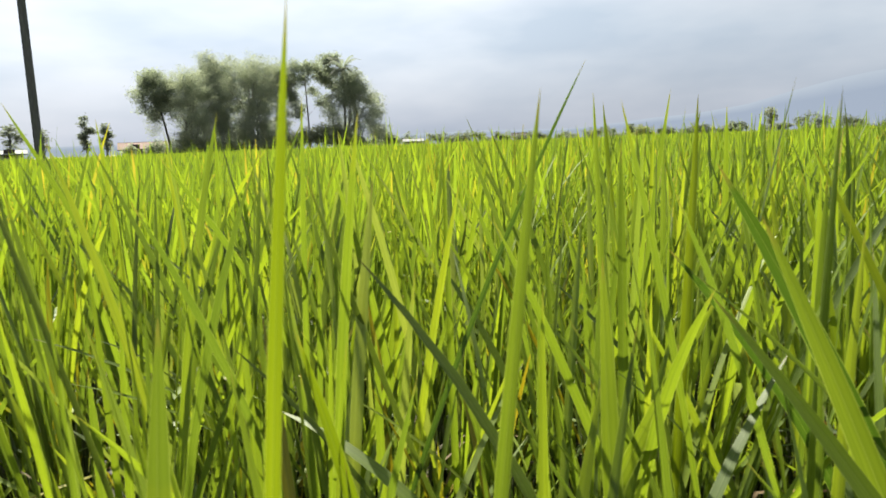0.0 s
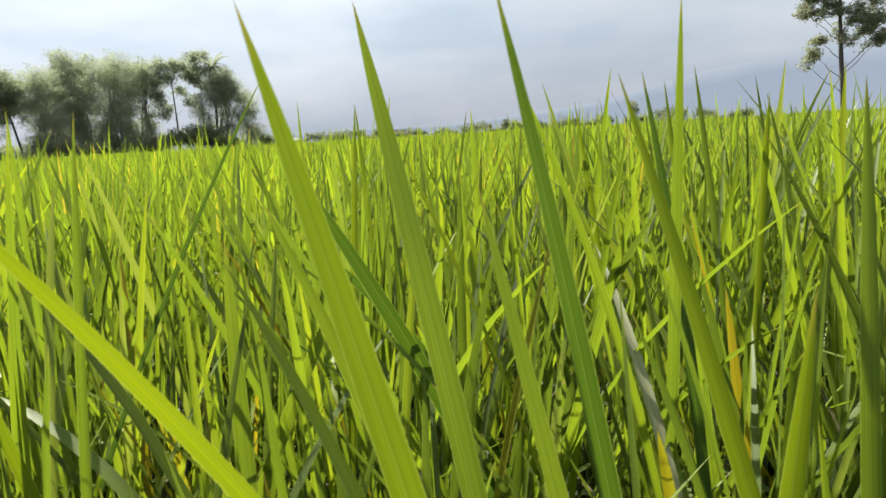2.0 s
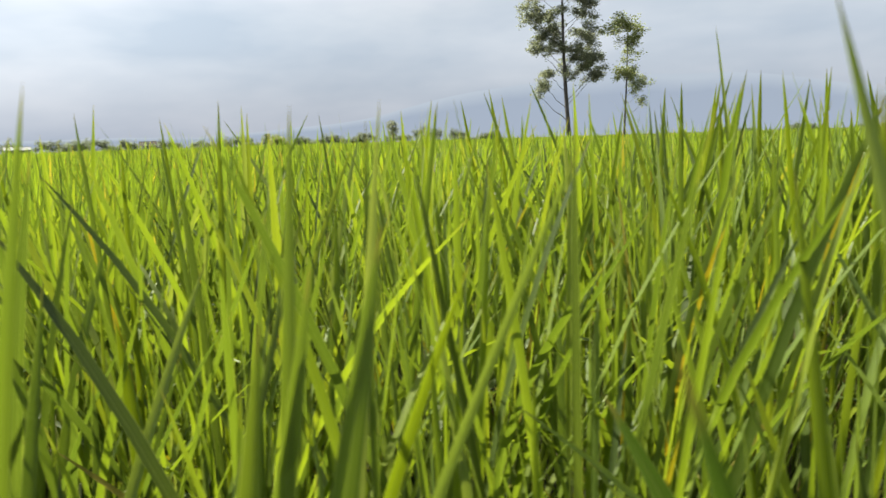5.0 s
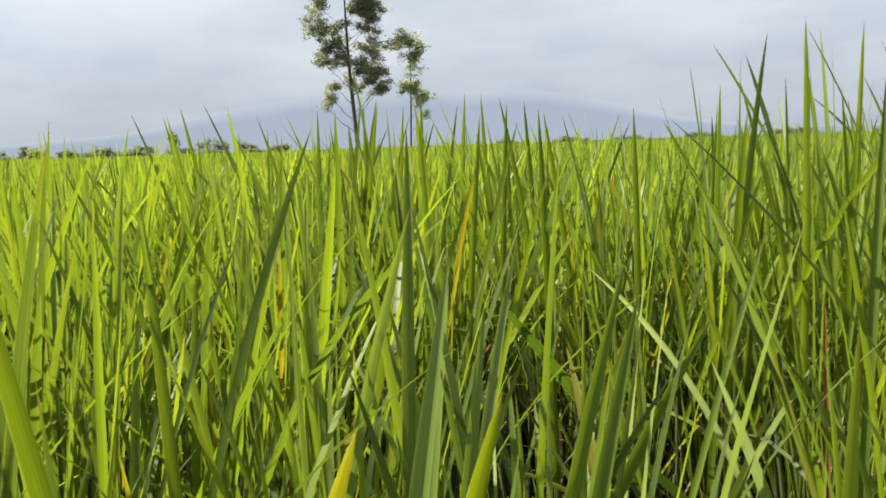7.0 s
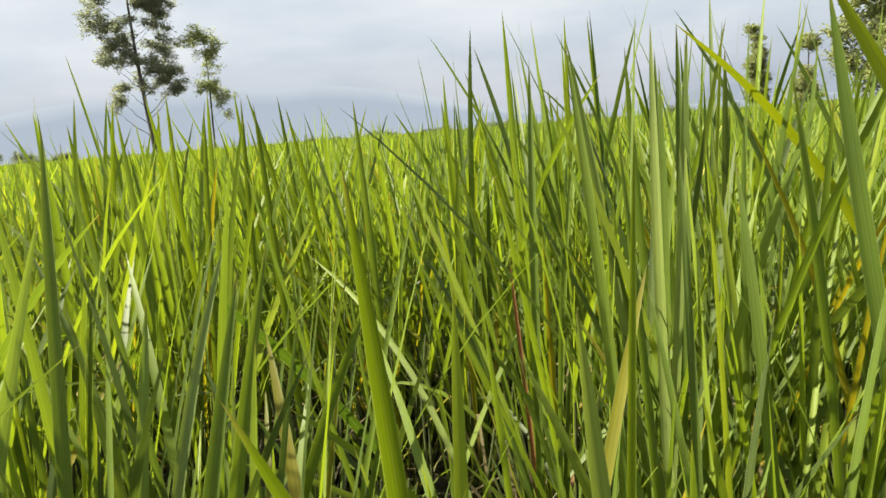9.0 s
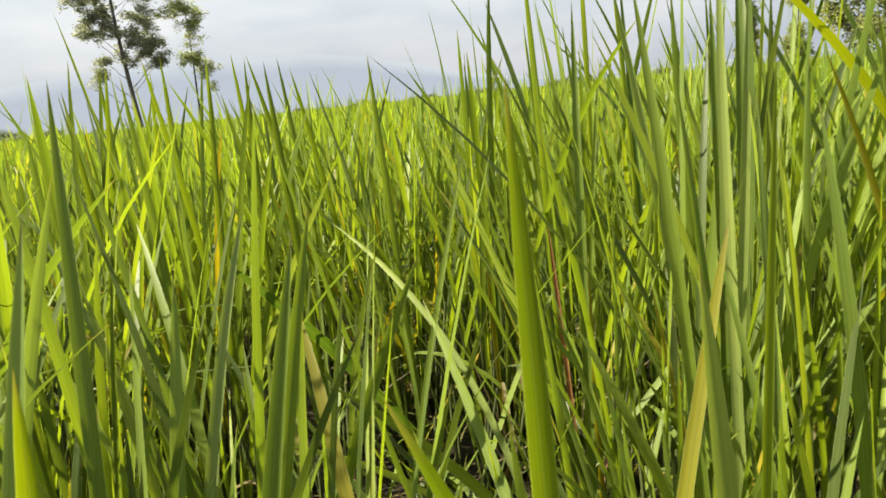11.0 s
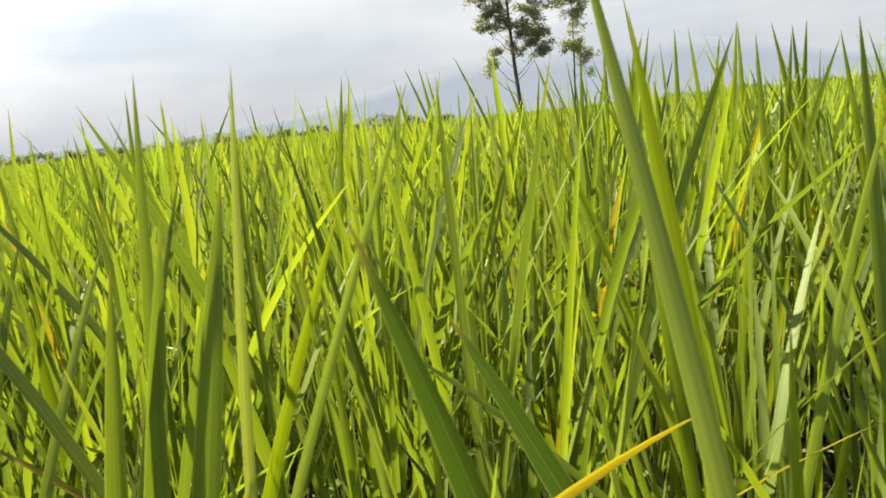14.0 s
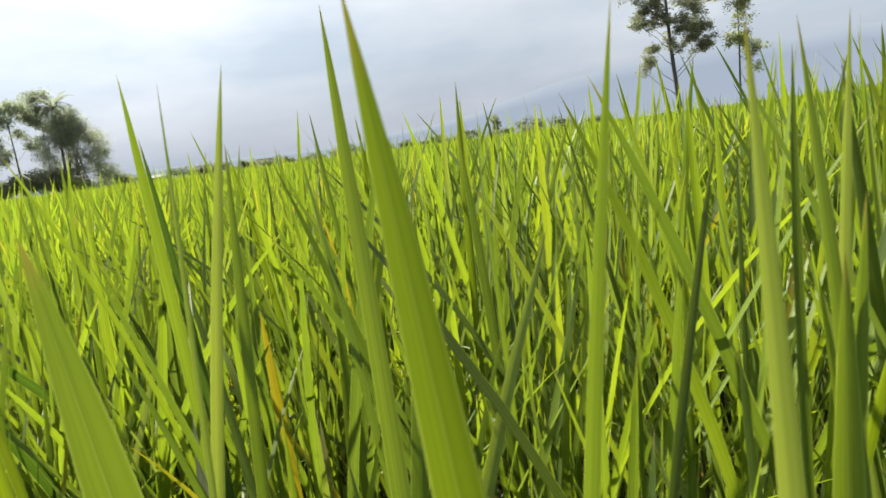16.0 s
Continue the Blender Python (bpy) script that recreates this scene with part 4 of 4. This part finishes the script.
rice_stuff("rice_crop", "rice crop on the other side of the narrow bare strip", behind, 18, 4, field, wide=1.2)
behind = grid_hills(6.0, 26.0, -180, 180, 0.6, field)
behind = behind[np.abs(np.degrees(np.arctan2(behind[:, 0] - HOME.x, behind[:, 1]))) > 80]
rice_stuff("rice_crop", "rice crop farther off across the bare strip", behind, 14, 2, field, wide=3.0)


def build_litter(rng):
    """Withered leaves that lie and hang among the feet of the nearest plants."""
    n = 3000
    p = np.stack([rng.uniform(-2.2, 1.4, n), rng.uniform(0.15, 2.3, n)], 1)
    a, up = rng.uniform(0, 2 * np.pi, n), np.radians(np.clip(rng.normal(38, 26, n), -5, 85))
    long, wide = rng.uniform(0.10, 0.34, n), rng.uniform(0.0018, 0.0042, n)
    z0 = np.abs(rng.normal(0.05, 0.10, n))
    out = np.stack([np.cos(a) * np.cos(up), np.sin(a) * np.cos(up), np.sin(up)], 1)
    side = np.stack([-np.sin(a), np.cos(a), rng.normal(0, 0.4, n)], 1)
    foot = np.stack([p[:, 0], p[:, 1], z0], 1)
    sag = np.array([0, 0, -1.0]) * (long * rng.uniform(0.1, 0.5, n))[:, None]
    rows = []
    for s, w in ((0.0, 0.6), (0.35, 1.0), (0.7, 0.8), (1.0, 0.05)):
        c = foot + out * (long * s)[:, None] + sag * s * s
        c[:, 2] = np.maximum(c[:, 2], 0.012)
        rows += [c - side * (wide * w)[:, None], c + side * (wide * w)[:, None]]
    v = np.stack(rows, 1).reshape(-1, 3)
    i = np.arange(n)[:, None] * 8
    f = np.concatenate([i + np.array([2 * k, 2 * k + 1, 2 * k + 3, 2 * k + 2]) for k in range(3)])
    tagged(new("leaf_litter", raw_mesh("leaf_litter", v.tolist(), f.tolist(), LITTER)), "withered brown and straw leaves low among the rice stems", "dry leaves", kind="stuff")


build_litter(np.random.default_rng(31))

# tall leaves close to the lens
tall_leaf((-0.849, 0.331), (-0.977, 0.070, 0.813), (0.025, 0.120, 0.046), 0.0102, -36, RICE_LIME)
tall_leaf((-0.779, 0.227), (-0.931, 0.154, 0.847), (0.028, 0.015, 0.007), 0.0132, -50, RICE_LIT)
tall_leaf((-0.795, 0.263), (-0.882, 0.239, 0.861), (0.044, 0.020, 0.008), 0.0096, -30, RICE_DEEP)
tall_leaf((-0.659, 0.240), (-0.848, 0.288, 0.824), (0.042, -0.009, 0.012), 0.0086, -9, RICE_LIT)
tall_leaf((-0.838, 0.308), (-1.037, 0.369, 0.889), (0.032, -0.019, 0.010), 0.0157, -41, RICE_MID)
tall_leaf((-0.723, 0.260), (-0.729, 0.205, 0.820), (0.001, 0.016, 0.001), 0.0098, -15, RICE_LIT)
tall_leaf((-0.783, 0.331), (-0.672, 0.343, 0.857), (-0.042, -0.006, 0.007), 0.0088, -12, RICE_PALE_SHEEN)
tall_leaf((-0.677, 0.208), (-0.660, 0.276, 0.843), (0.020, -0.008, 0.001), 0.0045, -8, RICE_PALE_SHEEN)
tall_leaf((-0.783, 0.353), (-0.967, 0.646, 0.689), (0.108, -0.154, 0.140), 0.0094, -29, RICE_STRAW)
tall_leaf((-0.011, 0.390), (0.040, 0.577, 0.839), (0.005, -0.042, 0.010), 0.0108, -4, RICE_MID)
tall_leaf((0.018, 0.424), (0.184, 0.819, 0.696), (-0.057, -0.132, 0.101), 0.0117, 5, RICE_PALE_SHEEN)
tall_leaf((0.056, 0.451), (0.192, 0.482, 0.736), (-0.031, -0.006, 0.007), 0.0114, 8, RICE_MID)
tall_leaf((0.092, 0.642), (0.283, 0.520, 0.679), (-0.039, 0.027, 0.018), 0.0109, 17, RICE_MID)
tall_leaf((-0.136, 0.463), (-0.008, 0.322, 0.687), (-0.037, 0.035, 0.018), 0.0165, -2, RICE_YELLOW)
tall_leaf((-0.035, 0.409), (0.048, 0.234, 0.733), (-0.019, 0.043, 0.015), 0.0137, 2, RICE_LIME)
tall_leaf((0.235, 0.245), (0.177, 0.154, 0.803), (0.019, 0.025, 0.005), 0.0098, 22, RICE_LIT)
tall_leaf((1.005, 0.481), (0.589, 0.484, 0.894), (0.252, 0.001, 0.167), 0.0107, 46, RICE_GOLD)
tall_leaf((0.294, 0.200), (0.347, 0.228, 0.809), (-0.009, -0.007, 0.001), 0.0049, 37, RICE_LIME)
tall_leaf((0.346, 0.210), (0.320, 0.247, 0.713), (0.008, -0.009, 0.001), 0.0125, 33, RICE_PALE_SHEEN)
tall_leaf((0.341, 0.108), (0.130, 0.129, 0.742), (0.044, -0.002, 0.015), 0.0103, 4, RICE_LIME)
tall_leaf((-0.070, 0.150), (-0.189, 0.288, 0.861), (0.012, -0.061, 0.013), 0.0092, -21, RICE_PALE_SHEEN)
tall_leaf((-0.067, 0.309), (-0.170, 0.297, 0.830), (0.010, 0.004, 0.001), 0.0108, -15, RICE_LIT)
tall_leaf((-0.420, 0.189), (-0.402, 0.346, 0.834), (0.030, -0.045, -0.005), 0.0078, -21, RICE_MID)
tall_leaf((-0.531, 0.175), (-0.640, 0.401, 0.889), (0.031, -0.037, 0.015), 0.0100, -41, RICE_MID)
tall_leaf((-0.430, 0.080), (-0.509, 0.145, 0.833), (0.023, -0.014, 0.004), 0.0126, -22, RICE_LIT)
tall_leaf((-0.558, 0.341), (-0.267, 0.355, 0.816), (-0.024, 0.008, 0.009), 0.0061, 1, RICE_PALE_SHEEN)
tall_leaf((-0.428, 0.147), (-0.437, 0.181, 0.821), (0.009, -0.006, 0.001), 0.0073, -14, RICE_PALE_SHEEN)
tall_leaf((-0.528, 0.201), (-0.468, 0.260, 0.841), (-0.026, -0.015, 0.005), 0.0068, -33, RICE_MID)
tall_leaf((-0.898, 0.544), (-0.854, 0.471, 0.885), (0.001, 0.025, 0.002), 0.0103, -28, RICE_MID)
tall_leaf((-1.291, 0.156), (-1.185, 0.125, 0.856), (-0.045, 0.003, 0.007), 0.0067, -53, RICE_LIT)
tall_leaf((-1.433, 0.221), (-1.312, 0.584, 0.878), (-0.037, -0.069, 0.036), 0.0051, -35, RICE_DEEP)
tall_leaf((-1.235, 0.498), (-1.220, 0.620, 0.841), (0.018, -0.009, 0.002), 0.0092, -19, RICE_LIME)
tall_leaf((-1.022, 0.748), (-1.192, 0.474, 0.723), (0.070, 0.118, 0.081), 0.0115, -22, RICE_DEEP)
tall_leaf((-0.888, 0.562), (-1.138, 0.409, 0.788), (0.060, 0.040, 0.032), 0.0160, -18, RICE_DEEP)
tall_leaf((-1.367, 0.370), (-1.168, 0.522, 0.682), (-0.043, -0.031, 0.022), 0.0143, -26, RICE_MID)
tall_leaf((-1.278, 0.346), (-1.350, 0.252, 0.692), (0.019, 0.025, 0.007), 0.0111, -57, RICE_LIME)
tall_leaf((-0.809, 0.233), (-0.771, 0.219, 0.750), (-0.013, 0.004, 0.001), 0.0110, -1, RICE_LIT)
tall_leaf((-0.112, 0.157), (-0.256, 0.161, 0.776), (0.052, 0.004, 0.013), 0.0131, 9, RICE_DEEP)
tall_leaf((0.308, 0.204), (0.281, 0.521, 0.640), (0.002, -0.112, 0.070), 0.0111, 32, RICE_PALE_SHEEN)
tall_leaf((-0.795, 0.215), (-1.108, 0.304, 0.731), (0.142, -0.021, 0.085), 0.0098, -31, RICE_MID)
tall_leaf((-0.832, 0.436), (-0.892, 0.524, 0.841), (0.058, 0.009, 0.011), 0.0089, -10, RICE_DEEP)
tall_leaf((-0.750, 0.413), (-0.989, 0.660, 0.700), (0.087, -0.029, 0.048), 0.0101, -13, RICE_PALE_SHEEN)
tall_leaf((-1.309, 0.072), (-1.331, 0.151, 0.725), (0.015, -0.012, 0.002), 0.0157, -62, RICE_MID)
tall_leaf((-1.149, 0.345), (-1.212, 0.407, 0.725), (0.010, -0.018, 0.003), 0.0154, -41, RICE_MID)
tall_leaf((-0.648, 0.333), (-0.611, 0.427, 0.731), (-0.008, -0.022, 0.004), 0.0145, 1, RICE_MID)
tall_leaf((-0.464, 0.219), (-0.386, 0.318, 0.763), (-0.004, -0.020, 0.004), 0.0120, -12, RICE_MID)
tall_leaf((-0.025, 0.448), (0.098, 0.557, 0.691), (0.010, -0.027, 0.005), 0.0114, 20, RICE_PALE_SHEEN)
tall_leaf((-0.051, 0.202), (0.043, 0.341, 0.769), (-0.032, -0.030, 0.011), 0.0121, 13, RICE_PALE_SHEEN)
tall_leaf((-0.108, 0.436), (0.037, 0.527, 0.777), (-0.046, -0.014, 0.012), 0.0103, -6, RICE_PALE_SHEEN)
tall_leaf((0.021, 0.296), (0.160, 0.377, 0.738), (-0.030, -0.018, 0.009), 0.0108, 12, RICE_MID)
tall_leaf((-0.594, 0.507), (-0.658, 0.560, 0.677), (0.022, -0.011, 0.004), 0.0168, -3, RICE_LIME)
tall_leaf((-0.708, 0.251), (-0.908, 0.271, 0.780), (0.005, -0.019, 0.003), 0.0117, -50, RICE_MID)
tall_leaf((-0.708, 0.375), (-0.544, 0.516, 0.731), (-0.036, -0.030, 0.016), 0.0108, 7, RICE_PALE_SHEEN)
tall_leaf((-0.084, 0.357), (-0.144, 0.470, 0.792), (0.001, -0.025, 0.004), 0.0088, 4, RICE_LIT)
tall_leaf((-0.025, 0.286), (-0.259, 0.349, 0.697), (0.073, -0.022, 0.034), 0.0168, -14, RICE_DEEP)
tall_leaf((-0.488, 0.305), (-0.329, 0.425, 0.748), (-0.055, -0.027, 0.019), 0.0094, -22, RICE_LIME)
tall_leaf((-0.424, 0.207), (-0.353, 0.318, 0.781), (-0.018, -0.026, 0.006), 0.0142, -26, RICE_MID)
tall_leaf((-0.436, 0.196), (-0.399, 0.292, 0.746), (-0.004, -0.022, 0.004), 0.0141, -1, RICE_MID)
tall_leaf((0.376, 0.491), (0.302, 0.905, 0.652), (0.118, -0.154, 0.168), 0.0079, 23, RICE_PALE_SHEEN)
tall_leaf((0.547, 1.023), (0.149, 0.843, 0.643), (0.051, 0.034, 0.042), 0.0152, 8, RICE_DEEP)
tall_leaf((0.483, 0.454), (0.203, 0.578, 0.566), (0.110, -0.044, 0.087), 0.0108, 24, RICE_MID)
tall_leaf((0.498, 0.650), (0.149, 0.749, 0.450), (0.122, -0.043, 0.142), 0.0092, 18, RICE_PALE_SHEEN)
tall_leaf((-0.374, 0.168), (-0.146, 0.296, 0.662), (-0.222, -0.120, 0.279), 0.0076, 19, RICE_YELLOW)
tall_leaf((-0.730, 0.346), (-0.752, 0.448, 0.821), (0.006, -0.022, 0.003), 0.0104, 3, RICE_MID)
tall_leaf((-0.881, 0.393), (-1.092, 0.329, 0.766), (0.052, 0.020, 0.019), 0.0134, -10, RICE_MID)
tall_leaf((0.558, 0.475), (0.632, 0.566, 0.880), (-0.006, -0.022, 0.003), 0.0090, 43, RICE_MID)
tall_leaf((0.605, 0.511), (0.568, 0.640, 0.904), (0.017, -0.031, 0.006), 0.0092, 36, RICE_PALE_SHEEN)
tall_leaf((0.434, 0.355), (0.456, 0.462, 0.874), (0.019, -0.033, 0.005), 0.0095, 33, RICE_MID)
tall_leaf((0.503, 0.446), (0.633, 0.516, 0.898), (-0.010, -0.023, 0.004), 0.0092, 41, RICE_PALE_SHEEN)
tall_leaf((0.443, 0.544), (0.517, 0.635, 0.881), (-0.016, -0.020, 0.004), 0.0091, 29, RICE_MID)
tall_leaf((0.542, 0.458), (0.639, 0.539, 0.904), (0.001, -0.026, 0.003), 0.0095, 43, RICE_MID)
tall_leaf((0.511, 0.381), (0.559, 0.480, 0.894), (-0.027, -0.016, 0.004), 0.0095, 38, RICE_PALE_SHEEN)
tall_leaf((-0.490, 0.156), (-0.650, 0.186, 0.789), (0.026, -0.012, 0.007), 0.0224, -49, RICE_MID)
tall_leaf((-0.418, 0.334), (-0.372, 0.397, 0.838), (-0.011, -0.013, 0.006), 0.0070, 0, RICE_PALE_SHEEN)
tall_leaf((-0.709, 0.805), (-0.700, 0.860, 0.874), (-0.002, -0.011, 0.006), 0.0100, 0, RICE_LIT)
tall_leaf((-0.511, 0.860), (-0.426, 0.876, 0.862), (-0.021, -0.003, 0.006), 0.0095, 0, RICE_MID)
tall_leaf((-0.377, 2.108), (-0.488, 2.060, 0.955), (0.028, 0.010, 0.006), 0.0130, 0, RICE_LIT)
tall_leaf((-0.944, 1.206), (-1.020, 1.250, 0.874), (0.019, -0.009, 0.006), 0.0100, 0, RICE_LIT)
tall_leaf((0.105, 0.904), (0.082, 0.940, 0.862), (0.006, -0.007, 0.006), 0.0100, 0, RICE_MID)
tall_leaf((0.143, 1.092), (0.203, 1.155, 0.872), (-0.015, -0.013, 0.006), 0.0105, 5, RICE_LIT)
tall_leaf((0.092, 2.203), (0.143, 2.135, 0.948), (-0.013, 0.014, 0.006), 0.0130, 1, RICE_LIT)
tall_leaf((0.206, 1.476), (0.115, 1.427, 0.922), (0.023, 0.010, 0.006), 0.0120, 0, RICE_LIT)
tall_leaf((-0.826, 0.821), (-0.910, 0.870, 0.866), (0.021, -0.010, 0.006), 0.0090, 0, RICE_MID)
tall_leaf((-0.856, 0.862), (-0.827, 0.842, 0.829), (-0.007, 0.004, 0.006), 0.0100, 0, RICE_LIT)
tall_leaf((-0.996, 0.951), (-1.064, 0.894, 0.836), (0.017, 0.011, 0.006), 0.0090, -4, RICE_LIT)
tall_leaf((0.947, 0.815), (0.845, 0.881, 0.918), (0.026, -0.013, 0.006), 0.0060, 40, RICE_DEEP)
tall_leaf((0.364, 1.860), (0.325, 1.833, 0.955), (0.010, 0.005, 0.006), 0.0130, 6, RICE_LIT)
tall_leaf((0.278, 0.948), (0.262, 1.000, 0.872), (0.004, -0.010, 0.006), 0.0110, 9, RICE_LIT)
tall_leaf((0.830, 1.494), (0.821, 1.560, 0.872), (0.002, -0.013, 0.006), 0.0120, 24, RICE_MID)
tall_leaf((-0.498, 2.417), (-0.613, 2.359, 0.945), (0.029, 0.012, 0.006), 0.0130, 0, RICE_LIT)
tall_leaf((0.821, 0.894), (0.795, 0.926, 0.985), (0.006, -0.006, 0.006), 0.0065, 36, RICE_DEEP)
tall_leaf((0.486, 1.415), (0.377, 1.403, 0.885), (0.027, 0.002, 0.006), 0.0115, 11, RICE_LIT)
tall_leaf((-0.311, 1.673), (-0.414, 1.617, 0.910), (0.026, 0.011, 0.006), 0.0110, 0, RICE_MID)
tall_leaf((0.439, 1.026), (0.422, 1.040, 0.872), (0.004, -0.003, 0.006), 0.0110, 17, RICE_MID)
tall_leaf((0.023, 1.307), (-0.015, 1.318, 0.872), (0.009, -0.002, 0.006), 0.0110, 0, RICE_LIT)
tall_leaf((-1.235, 0.229), (-1.172, 0.260, 0.830), (-0.016, -0.006, 0.006), 0.0080, -33, RICE_MID)
tall_leaf((-1.413, 0.941), (-1.500, 1.014, 0.862), (0.022, -0.015, 0.006), 0.0100, -26, RICE_LIT)
tall_leaf((-0.039, 1.640), (0.050, 1.620, 0.930), (-0.022, 0.004, 0.006), 0.0120, 0, RICE_LIT)
tall_leaf((0.204, 1.556), (0.240, 1.550, 0.935), (-0.009, 0.001, 0.006), 0.0125, 5, RICE_MID)
tall_leaf((0.028, 1.925), (0.020, 1.950, 0.945), (0.002, -0.005, 0.006), 0.0130, 0, RICE_LIT)
tall_leaf((0.459, 1.571), (0.330, 1.620, 0.930), (0.032, -0.010, 0.006), 0.0120, 8, RICE_LIT)
tall_leaf((0.155, 1.702), (0.160, 1.750, 0.950), (-0.001, -0.010, 0.006), 0.0125, 1, RICE_LIT)
tall_leaf((0.466, 1.714), (0.420, 1.750, 0.930), (0.011, -0.007, 0.006), 0.0120, 10, RICE_MID)
tall_leaf((-0.098, 1.540), (-0.080, 1.500, 0.905), (-0.005, 0.008, 0.006), 0.0115, 0, RICE_MID)
tall_leaf((0.254, 1.309), (0.280, 1.300, 0.900), (-0.007, 0.002, 0.006), 0.0110, 7, RICE_LIT)
tall_leaf((0.548, 0.700), (0.515, 0.710, 0.645), (0.006, 0.002, 0.004), 0.0065, 32, RICE_RUST)
tall_leaf((0.585, 0.730), (0.572, 0.722, 0.660), (0.004, 0.002, 0.004), 0.0080, 34, RICE_YELLOW)
tall_leaf((0.870, -0.020), (0.462, 0.219, 0.884), (-0.02, 0.0, 0.05), 0.0150, 60, RICE_GOLD)
tall_leaf((0.760, 0.270), (0.619, 0.343, 0.900), (-0.02, 0.0, 0.04), 0.0140, 55, RICE_MID)
